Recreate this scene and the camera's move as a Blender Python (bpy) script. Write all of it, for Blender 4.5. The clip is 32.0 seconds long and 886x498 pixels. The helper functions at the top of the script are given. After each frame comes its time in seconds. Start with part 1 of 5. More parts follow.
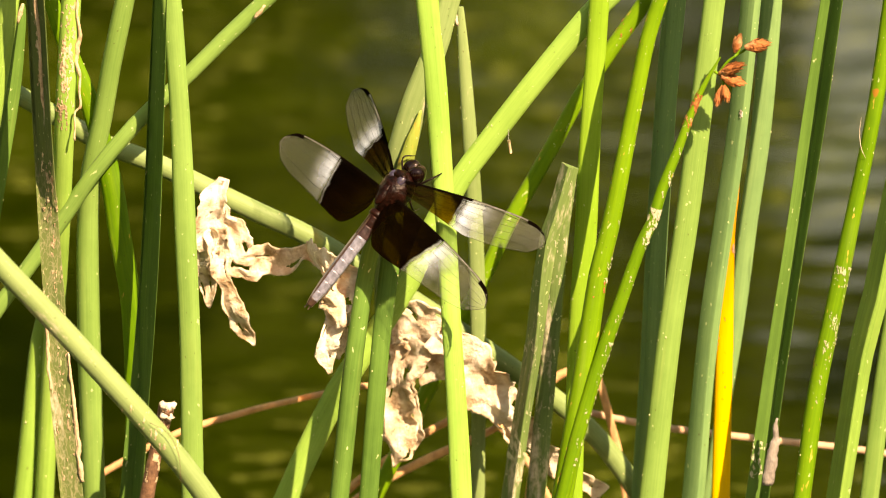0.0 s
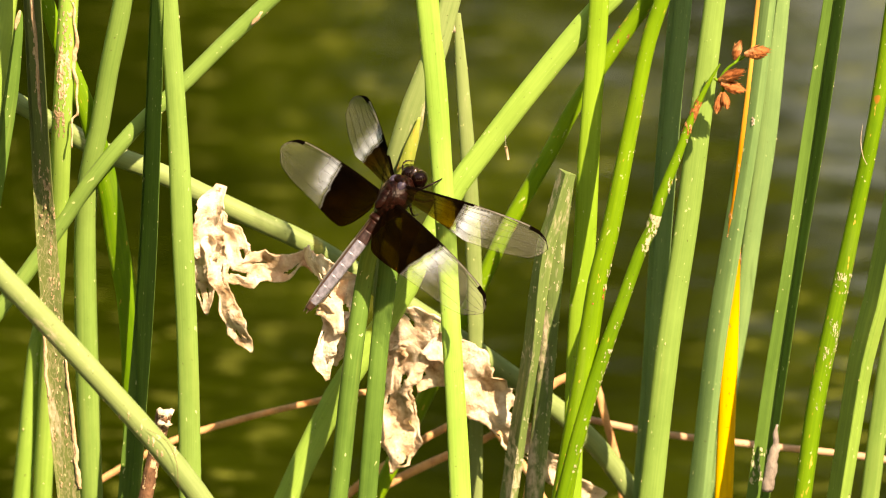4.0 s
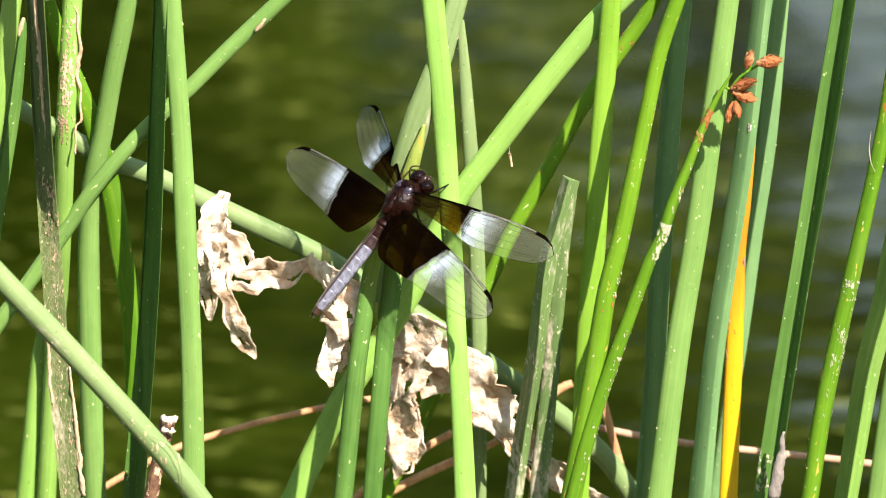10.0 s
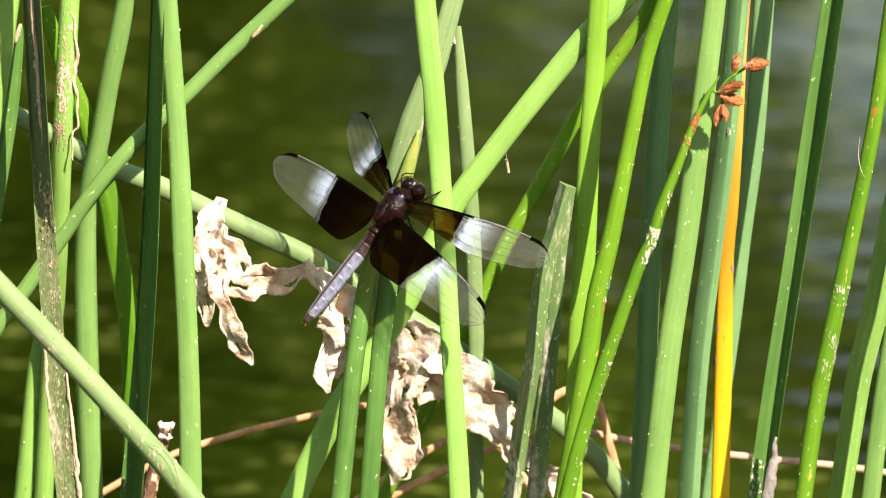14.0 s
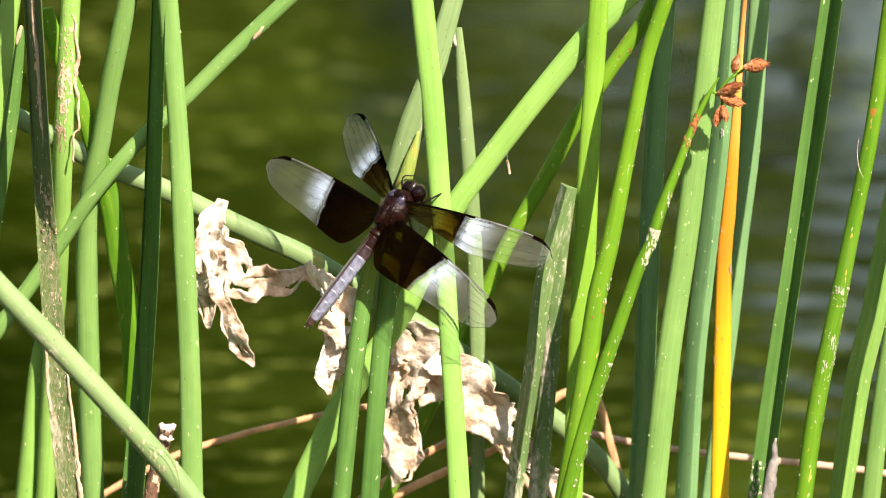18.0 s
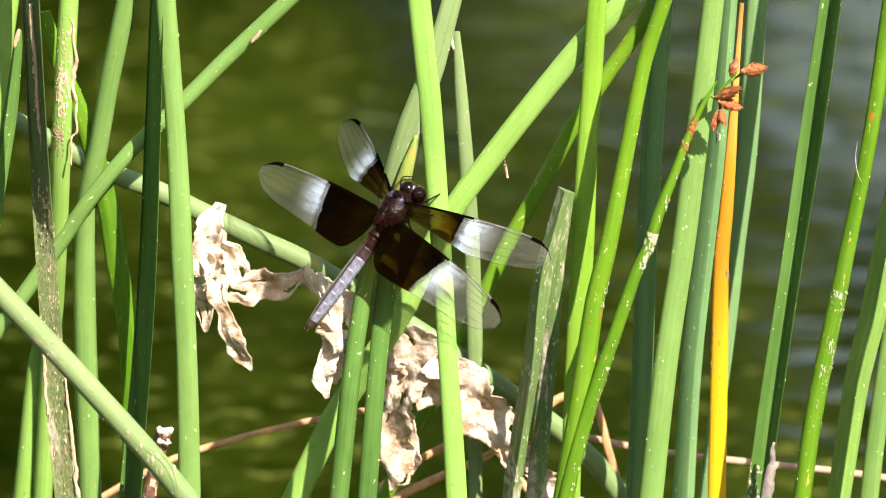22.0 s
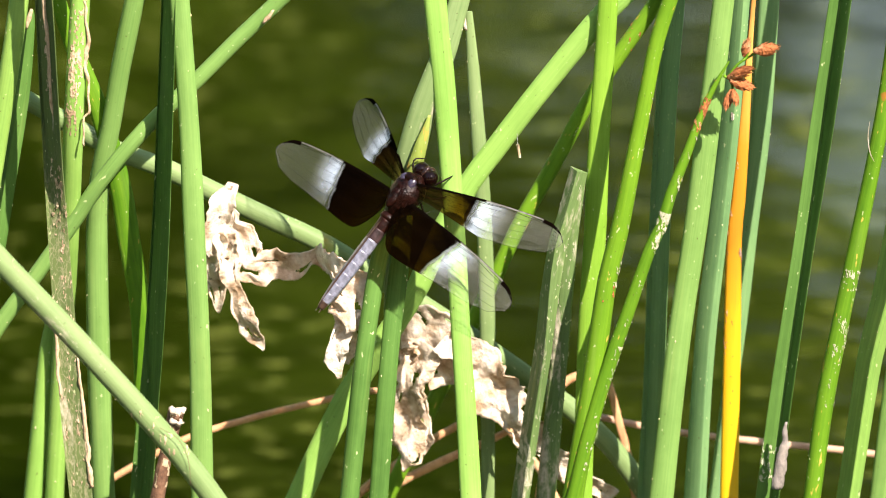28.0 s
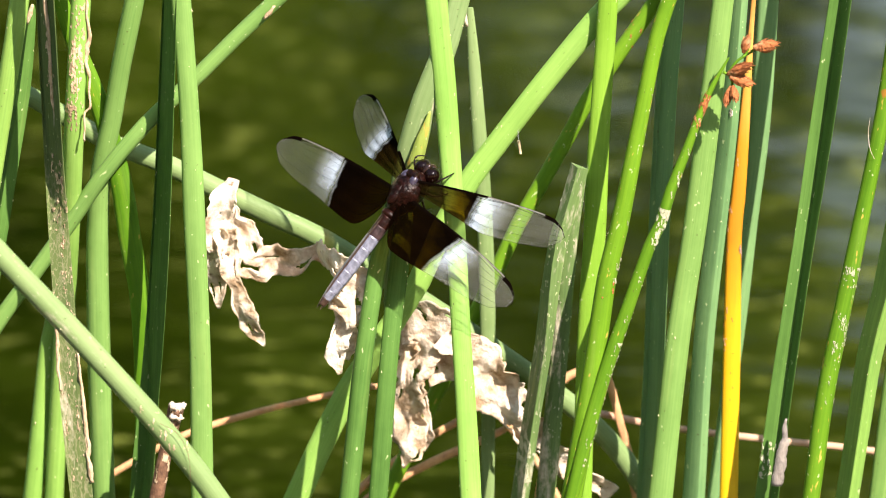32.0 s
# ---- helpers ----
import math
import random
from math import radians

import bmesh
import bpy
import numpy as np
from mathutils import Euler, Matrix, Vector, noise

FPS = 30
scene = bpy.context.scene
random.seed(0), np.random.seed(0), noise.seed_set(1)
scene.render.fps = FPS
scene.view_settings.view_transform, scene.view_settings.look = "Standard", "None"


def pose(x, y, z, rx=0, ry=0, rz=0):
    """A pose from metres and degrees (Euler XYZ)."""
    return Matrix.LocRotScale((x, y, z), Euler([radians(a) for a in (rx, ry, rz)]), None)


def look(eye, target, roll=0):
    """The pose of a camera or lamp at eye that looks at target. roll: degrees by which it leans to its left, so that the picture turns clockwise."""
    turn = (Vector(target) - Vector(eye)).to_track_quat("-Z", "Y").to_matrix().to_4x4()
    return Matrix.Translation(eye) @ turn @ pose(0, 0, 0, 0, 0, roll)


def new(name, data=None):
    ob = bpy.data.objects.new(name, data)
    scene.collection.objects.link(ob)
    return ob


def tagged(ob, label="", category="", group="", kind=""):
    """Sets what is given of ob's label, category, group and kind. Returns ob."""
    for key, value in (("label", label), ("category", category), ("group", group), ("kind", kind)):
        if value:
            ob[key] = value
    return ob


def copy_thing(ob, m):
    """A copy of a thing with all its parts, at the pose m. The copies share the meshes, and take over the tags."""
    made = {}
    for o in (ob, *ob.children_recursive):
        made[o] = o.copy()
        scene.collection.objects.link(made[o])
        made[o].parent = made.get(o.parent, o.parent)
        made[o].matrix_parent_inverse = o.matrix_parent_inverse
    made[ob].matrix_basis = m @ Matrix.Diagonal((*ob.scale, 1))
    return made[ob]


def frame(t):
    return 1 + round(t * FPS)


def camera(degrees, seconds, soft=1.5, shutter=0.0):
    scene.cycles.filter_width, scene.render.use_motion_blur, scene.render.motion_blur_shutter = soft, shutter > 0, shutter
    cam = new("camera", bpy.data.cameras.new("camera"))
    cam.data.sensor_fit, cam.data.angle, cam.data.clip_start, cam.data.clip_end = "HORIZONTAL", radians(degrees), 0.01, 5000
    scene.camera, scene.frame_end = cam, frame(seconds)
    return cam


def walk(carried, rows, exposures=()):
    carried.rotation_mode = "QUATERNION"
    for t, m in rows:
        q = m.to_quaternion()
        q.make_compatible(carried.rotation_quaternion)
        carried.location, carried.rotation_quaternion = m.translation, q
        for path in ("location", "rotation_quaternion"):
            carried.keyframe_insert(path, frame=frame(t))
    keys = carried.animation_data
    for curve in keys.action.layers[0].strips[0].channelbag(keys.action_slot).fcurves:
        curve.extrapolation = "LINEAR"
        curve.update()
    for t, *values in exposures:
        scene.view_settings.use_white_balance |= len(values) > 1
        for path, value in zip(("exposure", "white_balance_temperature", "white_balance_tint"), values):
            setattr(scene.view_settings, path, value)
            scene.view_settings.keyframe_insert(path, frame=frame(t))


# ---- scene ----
FOV, EYE, MID = 5.1318, (0.0, -2.37764, 0.94254), (0.0, 0.0, 0.17)   # a long lens, 2.5 m from the insect
SLOPE = radians(18)                                                    # the camera looks down by this much
SIDE, UP = Vector((1, 0, 0)), Vector((0, math.sin(SLOPE), math.cos(SLOPE)))
TOWARD = Vector((0, -math.cos(SLOPE), math.sin(SLOPE)))

cam = camera(FOV, 32.0, soft=1.05)
# a small-chip camera at full zoom: the insect is sharp, the water far behind it is not
cam.data.dof.use_dof, cam.data.dof.focus_distance, cam.data.dof.aperture_fstop = True, 2.492, 17.0


def aim(u, v, roll):
    """The camera's pose when it points u mm to the right of and v mm above its mid point."""
    return look(EYE, Vector(MID) + SIDE * (u / 1000) + UP * (v / 1000), roll)


walk(cam, [(t, aim(u, v, r)) for t, u, v, r in (
    (0, 0.15, -4.70, 0.114), (0.5, 0.24, -4.46, 0.095), (1, -0.08, -4.88, 0.086), (1.5, -0.27, -4.55, 0.073), (2, -0.04, -3.94, 0.067),
    (2.5, 0.78, -3.57, 0.043), (3, 1.12, -3.28, 0.044), (3.5, 1.14, -3.24, 0.042), (5.5, -1.15, -2.36, 0.077), (6, -1.02, -2.68, 0.050),
    (6.5, -0.56, -2.81, 0.036), (7, -0.21, -2.80, 0.026), (7.5, -0.11, -2.44, 0.012), (8, 0.44, -1.94, 0.001), (8.5, -0.08, -1.78, 0.000),
    (9, -0.11, -1.48, 0.014), (9.5, -0.13, -1.48, 0.002), (10, -0.11, -1.34, 0.005), (10.5, -0.24, -1.34, 0.024), (11, -0.00, -1.11, 0.038),
    (11.5, -0.16, -0.93, 0.027), (12, 0.20, -0.65, 0.032), (12.5, 0.00, -0.44, 0.024), (13, -0.00, -0.00, 0.006), (13.5, 0.44, 0.22, -0.001),
    (14, 0.66, 0.22, -0.001), (14.5, 0.22, 0.21, -0.001), (16.5, -0.17, 0.21, -0.027), (17, 0.24, 0.14, -0.034), (17.5, 0.19, 0.21, -0.032),
    (18, 0.40, 0.59, -0.039), (18.5, 0.89, 0.65, -0.031), (19, 1.11, 0.82, -0.038), (19.5, 1.15, 0.63, -0.030), (20, 1.40, 0.96, -0.011),
    (20.5, 1.34, 1.06, -0.004), (21, 0.92, 1.34, -0.010), (21.5, 0.94, 1.36, 0.002), (22, 0.98, 1.55, 0.012), (22.5, 0.60, 1.94, -0.002),
    (23, 0.30, 1.72, -0.004), (23.5, -0.60, 1.11, -0.002), (24, -1.36, 0.99, -0.005), (24.5, -1.24, 0.85, -0.020), (25, -0.76, 0.61, -0.023),
    (25.5, -0.79, -0.02, -0.027), (27.5, -1.69, -2.45, -0.030), (28, -2.17, -3.55, -0.027), (28.5, -2.14, -4.09, -0.020), (29, -2.33, -4.39, -0.010),
    (29.5, -1.70, -4.38, 0.014), (30, -1.65, -4.41, 0.037), (30.5, -2.05, -4.47, 0.065), (31, -2.31, -4.62, 0.090), (31.5, -1.85, -4.35, 0.094),
    (32, -2.30, -4.54, 0.099))],
     exposures=[(0.0, 1.36, 11600, 26), (6.2, 1.36, 11200, 25), (7.6, 1.34, 6850, 18.5), (16.0, 1.34, 7000, 21), (32.0, 1.34, 7000, 21)])

# ---- light: a high sun from the side, and the sky ----
SUN = (SIDE * 0.38 + UP * 0.50 + TOWARD * 0.78).normalized()
world = bpy.data.worlds.new("sky")
scene.world = world
world.use_nodes = True
wn = world.node_tree.nodes
sky = wn.new("ShaderNodeTexSky")
sky.sky_type, sky.sun_disc, sky.air_density, sky.dust_density = "NISHITA", False, 2.0, 0.6
sky.sun_elevation, sky.sun_rotation = math.asin(SUN.z), math.atan2(SUN.x, SUN.y)
world.node_tree.links.new(sky.outputs[0], wn["Background"].inputs[0])
wn["Background"].inputs[1].default_value = 0.102
lamp = bpy.data.lights.new("sun", "SUN")
lamp.energy, lamp.angle, lamp.color = 5.0, radians(0.53), (1.0, 0.95, 0.86)
new("sun", lamp).matrix_world = look(SUN * 20, (0, 0, 0))


# ---- materials ----
class Nodes:
    """Short hand for a node tree."""

    def __init__(self, name):
        self.mat = bpy.data.materials.new(name)
        self.mat.use_nodes = True
        self.tree = self.mat.node_tree
        self.bsdf = self.tree.nodes["Principled BSDF"]
        self.out = self.tree.nodes["Material Output"]

    def add(self, kind, **props):
        n = self.tree.nodes.new("ShaderNode" + kind)
        for k, v in props.items():
            if k == "operation":
                n.operation = v
            elif k == "blend_type":
                n.blend_type = v
            elif k == "data_type":
                n.data_type = v
        return n

    def link(self, a, b):
        self.tree.links.new(a, b)

    def coords(self, scale):
        c, m = self.add("TexCoord"), self.add("Mapping")
        m.inputs["Scale"].default_value = scale
        self.link(c.outputs["Object"], m.inputs[0])
        return m.outputs[0]

    def along_stem(self, scale):
        """Places on the stem as if it were straight: across, through and along it."""
        c, m = self.add("Attribute"), self.add("Mapping")
        c.attribute_name = "stem_place"
        m.inputs["Scale"].default_value = scale
        self.link(c.outputs["Vector"], m.inputs[0])
        return m.outputs[0]

    def noise(self, vec, scale, detail=3.0, rough=0.55):
        n = self.add("TexNoise")
        n.inputs["Scale"].default_value, n.inputs["Detail"].default_value = scale, detail
        n.inputs["Roughness"].default_value = rough
        self.link(vec, n.inputs["Vector"])
        return n.outputs["Fac"]

    def ramp(self, fac, stops):
        r = self.add("ValToRGB")
        el = r.color_ramp.elements
        while len(el) < len(stops):
            el.new(0.5)
        for e, (p, c) in zip(el, stops):
            e.position, e.color = p, (c if len(c) == 4 else (*c, 1))
        self.link(fac, r.inputs[0])
        return r.outputs[0]

    def mask(self, fac, lo, hi):
        m = self.add("MapRange")
        m.inputs["From Min"].default_value, m.inputs["From Max"].default_value = lo, hi
        self.link(fac, m.inputs[0])
        return m.outputs[0]

    def math(self, op, a, b=0.0):
        m = self.add("Math", operation=op)
        for i, v in enumerate((a, b)):
            if isinstance(v, (int, float)):
                m.inputs[i].default_value = v
            else:
                self.link(v, m.inputs[i])
        return m.outputs[0]

    def mix(self, fac, a, b, blend="MIX"):
        m = self.add("Mix", data_type="RGBA", blend_type=blend)
        for sock, v in ((m.inputs[0], fac), (m.inputs[6], a), (m.inputs[7], b)):
            if isinstance(v, (int, float)):
                sock.default_value = v
            elif isinstance(v, tuple):
                sock.default_value = (*v, 1)
            else:
                self.link(v, sock)
        return m.outputs[2]

    def random(self):
        return self.add("ObjectInfo").outputs["Random"]

    def bump(self, height, strength, distance):
        b = self.add("Bump")
        b.inputs["Strength"].default_value, b.inputs["Distance"].default_value = strength, distance
        self.link(height, b.inputs["Height"])
        self.link(b.outputs[0], self.bsdf.inputs["Normal"])
        return b.outputs[0]

    def set(self, colour=None, rough=0.5, metal=0.0, spec=0.5):
        b = self.bsdf
        if colour is not None:
            if isinstance(colour, tuple):
                b.inputs["Base Color"].default_value = (*colour, 1)
            else:
                self.link(colour, b.inputs["Base Color"])
        if isinstance(rough, (int, float)):
            b.inputs["Roughness"].default_value = rough
        else:
            self.link(rough, b.inputs["Roughness"])
        b.inputs["Metallic"].default_value, b.inputs["Specular IOR Level"].default_value = metal, spec

    def through_light(self, colour, share):
        """Lets part of the light pass through a thin leaf."""
        t, m = self.add("BsdfTranslucent"), self.add("MixShader")
        if isinstance(colour, tuple):
            t.inputs[0].default_value = (*colour, 1)
        else:
            self.link(colour, t.inputs[0])
        m.inputs[0].default_value = share
        self.link(self.bsdf.outputs[0], m.inputs[1])
        self.link(t.outputs[0], m.inputs[2])
        self.link(m.outputs[0], self.out.inputs[0])


def reed_material(name, dark, light, spots=0.0, scurf=0.0, share=0.22, rough=0.46, spot_colour=(0.55, 0.38, 0.08), stem=True, net=0.0, spec=0.22):
    """Green culm or blade: fine fibres along it, soft tone patches, pale and dark specks, and rust spots, grey scurf or a net of tan fibres if wanted."""
    n = Nodes(name)
    lay = n.along_stem if stem else n.coords
    fibre = n.noise(lay((1, 1, 0.012)), 2400, 3, 0.6)
    band = n.noise(lay((1, 1, 0.02)), 700, 2)
    patch = n.noise(lay((1, 1, 0.35)), 60, 3)
    mottle = n.noise(lay((1, 1, 0.5)), 420, 4, 0.65)
    tone = n.math("ADD", n.math("MULTIPLY", fibre, 0.24), n.math("MULTIPLY", patch, 0.40))
    tone = n.math("ADD", tone, n.math("ADD", n.math("MULTIPLY", band, 0.20), n.math("MULTIPLY", mottle, 0.16)))
    tone = n.math("ADD", tone, n.math("MULTIPLY", n.math("SUBTRACT", n.random(), 0.5), 0.14))
    col = n.ramp(tone, [(0.36, dark), (0.62, light)])
    old = n.mask(n.noise(lay((1, 1, 0.12)), 130, 3), 0.60, 0.80)
    col = n.mix(n.math("MULTIPLY", old, 0.35), col, (0.34, 0.40, 0.12))
    speck = n.mask(n.noise(lay((1, 1, 0.6)), 900, 1), 0.725, 0.76)
    col = n.mix(n.math("MULTIPLY", speck, 0.6), col, (0.55, 0.62, 0.33))
    pit = n.mask(n.noise(lay((1, 1, 0.7)), 1150, 1), 0.75, 0.79)
    col = n.mix(n.math("MULTIPLY", pit, 0.6), col, (0.07, 0.06, 0.02))
    if spots:
        s = n.mask(n.noise(lay((1, 1, 0.32)), 760, 2), 0.70 - spots, 0.74 - spots)
        col = n.mix(n.math("MULTIPLY", s, 0.75), col, spot_colour)
        rust = n.mask(n.noise(lay((1, 1, 0.8)), 150, 2), 0.755, 0.785)
        col = n.mix(n.math("MULTIPLY", rust, 0.75), col, (0.42, 0.13, 0.03))
    if scurf:
        g = n.math("MULTIPLY", n.mask(n.noise(lay((1, 1, 0.25)), 170, 5, 0.7), 0.62 - scurf, 0.72 - scurf),
                   n.mask(n.noise(lay((1, 1, 0.5)), 700, 3), 0.35, 0.6))
        col = n.mix(g, col, (0.50, 0.45, 0.34))
    if net:
        c, sep = n.add("TexCoord"), n.add("SeparateXYZ")
        n.link(c.outputs["Object"], sep.inputs[0])
        low = n.math("MULTIPLY", n.mask(n.math("ADD", sep.outputs[2], n.math("MULTIPLY", mottle, 0.03)), 0.212, 0.196), net)
        col = n.mix(n.math("MULTIPLY", low, 0.6), col, (0.22, 0.26, 0.10))
        for scale, tilt in ((430, 0.42), (800, 0.55)):
            line = n.math("ABSOLUTE", n.math("SUBTRACT", n.noise(lay((1, 1, tilt)), scale, 2), 0.5))
            line = n.math("SUBTRACT", 1.0, n.mask(line, 0.012, 0.035))
            col = n.mix(n.math("MULTIPLY", line, low), col, (0.55, 0.45, 0.32))
    n.set(col, n.ramp(patch, [(0.3, (rough,) * 3), (0.7, (rough + 0.16,) * 3)]), spec=spec)
    n.bump(n.math("ADD", fibre, n.math("MULTIPLY", mottle, 0.6)), 0.22, 0.0002)
    n.through_light(n.mix(0.35, col, light), share)
    return n.mat


MATS = {
    "reed": reed_material("reed_green", (0.12, 0.25, 0.05), (0.25, 0.44, 0.09), share=0.08),
    "reed_light": reed_material("reed_light_green", (0.15, 0.32, 0.055), (0.27, 0.48, 0.105), share=0.10),
    "reed_lime": reed_material("reed_lime", (0.14, 0.31, 0.025), (0.24, 0.45, 0.05), share=0.14),
    # darker copy of the reed green, with shade put into its colour
    "reed_shaded": reed_material("reed_shaded_green", (0.035, 0.095, 0.018), (0.085, 0.19, 0.04), share=0.0, spec=0.07),
    "reed_blue": reed_material("reed_bluish_green", (0.08, 0.18, 0.07), (0.16, 0.30, 0.115), share=0.0, spec=0.12),
    "reed_old": reed_material("reed_old", (0.10, 0.18, 0.055), (0.205, 0.30, 0.12), scurf=0.02, share=0.06, rough=0.5),
    "reed_cool": reed_material("reed_cool_green", (0.095, 0.205, 0.045), (0.18, 0.33, 0.085), share=0.04),
    "reed_spotted": reed_material("reed_spotted", (0.055, 0.165, 0.007), (0.135, 0.295, 0.015), spots=0.03, scurf=0.0, share=0.10),
    "reed_worn": reed_material("reed_worn", (0.06, 0.115, 0.035), (0.15, 0.245, 0.075), scurf=0.10, share=0.06, rough=0.55),
    "reed_scarred": reed_material("reed_scarred", (0.05, 0.09, 0.03), (0.13, 0.18, 0.06), scurf=0.03, share=0.0, rough=0.6, net=0.18, spec=0.05),
}


def withering_material():
    """A dying stem: clear yellow low down, orange and brown further up, pale orange near its tip."""
    n = Nodes("reed_yellow")
    c, sep = n.add("TexCoord"), n.add("SeparateXYZ")
    n.link(c.outputs["Object"], sep.inputs[0])
    fibre = n.noise(n.coords((1, 1, 0.03)), 1900, 2)
    patch = n.noise(n.coords((1, 1, 0.4)), 90, 3)
    height = n.math("ADD", n.mask(sep.outputs[2], 0.10, 0.26), n.math("MULTIPLY", n.math("SUBTRACT", patch, 0.5), 0.22))
    col = n.ramp(height, [(0.0, (0.78, 0.50, 0.012)), (0.24, (0.76, 0.42, 0.012)), (0.40, (0.52, 0.22, 0.012)), (0.52, (0.62, 0.27, 0.018)),
                          (0.70, (0.80, 0.42, 0.10)), (0.92, (0.30, 0.10, 0.03))])
    col = n.mix(n.math("MULTIPLY", n.mask(fibre, 0.55, 0.75), 0.3), col, (0.40, 0.18, 0.02))
    col = n.mix(n.math("MULTIPLY", n.mask(n.noise(n.coords((1, 1, 0.8)), 260, 2), 0.71, 0.75), 0.8), col, (0.12, 0.05, 0.02))
    n.set(col, 0.45)
    n.bump(fibre, 0.25, 0.0002)
    n.through_light(col, 0.15)
    return n.mat


MATS["reed_yellow"] = withering_material()


def dry_material(name, dark, light, stain, scale=160, rough=0.75, share=0.0):
    n = Nodes(name)
    a = n.noise(n.coords((1, 1, 1)), scale, 5, 0.65)
    b = n.noise(n.coords((1, 1, 1)), scale * 0.25, 3)
    fine = n.noise(n.coords((1, 1, 0.3)), scale * 8, 3)
    col = n.ramp(n.math("ADD", n.math("MULTIPLY", a, 0.7), n.math("MULTIPLY", fine, 0.3)), [(0.3, dark), (0.62, light)])
    col = n.mix(n.math("MULTIPLY", n.mask(b, 0.56, 0.72), 0.7), col, stain)
    n.set(col, rough, spec=0.25)
    n.bump(n.math("ADD", n.math("MULTIPLY", a, 0.7), n.math("MULTIPLY", fine, 0.3)), 0.6, 0.0008)
    if share:
        n.through_light(col, share)
    return n.mat


MATS["dry_stalk"] = dry_material("dry_red_stalk", (0.38, 0.17, 0.08), (0.72, 0.42, 0.21), (0.70, 0.52, 0.36))
MATS["dry_pale"] = dry_material("dry_pale_stalk", (0.36, 0.20, 0.13), (0.58, 0.38, 0.25), (0.30, 0.15, 0.10))


def dead_leaf_material():
    """Bleached leaf: pale skin, tan blotches, a brown net of veins and dark specks."""
    n = Nodes("dry_leaf")
    v = n.coords((1, 1, 1))
    blotch, mid, fine = n.noise(v, 90, 4, 0.65), n.noise(v, 330, 4, 0.6), n.noise(v, 1500, 3)
    col = n.ramp(n.math("ADD", n.math("MULTIPLY", blotch, 0.6), n.math("MULTIPLY", mid, 0.4)),
                 [(0.37, (0.38, 0.25, 0.14)), (0.47, (0.65, 0.52, 0.38)), (0.57, (0.82, 0.74, 0.62))])
    w = n.add("TexVoronoi", feature="DISTANCE_TO_EDGE")
    w.inputs["Scale"].default_value = 230
    n.link(v, w.inputs["Vector"])
    vein = n.math("SUBTRACT", 1.0, n.mask(w.outputs["Distance"], 0.02, 0.16))
    col = n.mix(n.math("MULTIPLY", vein, n.math("MULTIPLY", n.mask(mid, 0.42, 0.62), 0.6)), col, (0.36, 0.24, 0.16))
    col = n.mix(n.math("MULTIPLY", n.mask(n.noise(v, 520, 2), 0.66, 0.72), 0.7), col, (0.22, 0.12, 0.06))
    n.set(col, 0.8, spec=0.2)
    n.bump(n.math("ADD", n.math("MULTIPLY", mid, 0.75), n.math("MULTIPLY", fine, 0.25)), 0.9, 0.0016)
    n.through_light(col, 0.2)
    return n.mat


MATS["dry_leaf"] = dead_leaf_material()
MATS["dry_strip"] = dry_material("dry_strip", (0.28, 0.18, 0.10), (0.62, 0.49, 0.32), (0.20, 0.12, 0.06), 500)
MATS["bark"] = dry_material("dead_bark", (0.05, 0.025, 0.015), (0.22, 0.12, 0.07), (0.42, 0.32, 0.24), 500)
MATS["scurf"] = dry_material("pale_scurf", (0.26, 0.28, 0.17), (0.52, 0.52, 0.37), (0.20, 0.24, 0.10), 700)
MATS["broken_end"] = dry_material("broken_end", (0.38, 0.29, 0.21), (0.70, 0.61, 0.51), (0.24, 0.15, 0.09), 700)
MATS["seed"] = dry_material("seed_scale", (0.17, 0.045, 0.016), (0.56, 0.20, 0.07), (0.70, 0.42, 0.22), 900, share=0.15)
MATS["grey_flake"] = dry_material("grey_flake", (0.10, 0.09, 0.08), (0.30, 0.27, 0.24), (0.40, 0.36, 0.30), 400)


def plain(name, colour, rough=0.4, vary=0.25, scale=900, spec=0.5, bump=0.2):
    n = Nodes(name)
    f = n.noise(n.coords((1, 1, 1)), scale, 3)
    lo = tuple(c * (1 - vary) for c in colour)
    hi = tuple(min(1, c * (1 + vary)) for c in colour)
    n.set(n.ramp(f, [(0.3, lo), (0.7, hi)]), rough, spec=spec)
    n.bump(f, bump, 0.0003)
    return n.mat


MATS["eye"] = plain("eye", (0.004, 0.001, 0.0008), 0.07, 0.2, 3000, 0.22, 0.03)
MATS["chitin"] = plain("dark_chitin", (0.035, 0.018, 0.012), 0.32, 0.4, 1200)
MATS["thorax"] = plain("brown_thorax", (0.0075, 0.0020, 0.0012), 0.3, 0.9, 1100, 0.12, 1.0)
MATS["abdomen_red"] = plain("red_brown_segment", (0.013, 0.0034, 0.0020), 0.42, 0.7, 900, 0.12, 0.5)
MATS["abdomen_blue"] = plain("blue_grey_segment", (0.125, 0.133, 0.17), 0.28, 0.6, 620, 0.5, 0.25)
MATS["abdomen_mid"] = plain("grey_brown_segment", (0.030, 0.018, 0.018), 0.42, 0.7, 700, 0.16, 0.4)
MATS["plate"] = plain("violet_plate", (0.03, 0.024, 0.042), 0.16, 0.4, 700, 0.8, 0.3)
MATS["face"] = plain("brown_face", (0.016, 0.006, 0.004), 0.2, 0.6, 1500, 0.5, 0.5)
MATS["pale_vein"] = plain("pale_vein", (0.12, 0.12, 0.10), 0.35, 0.4, 900, 0.5)
MATS["vein"] = plain("vein", (0.002, 0.0012, 0.0008), 0.6, 0.2, 900, 0.02)
MATS["vein"].node_tree.nodes["Principled BSDF"].inputs["IOR"].default_value = 1.1
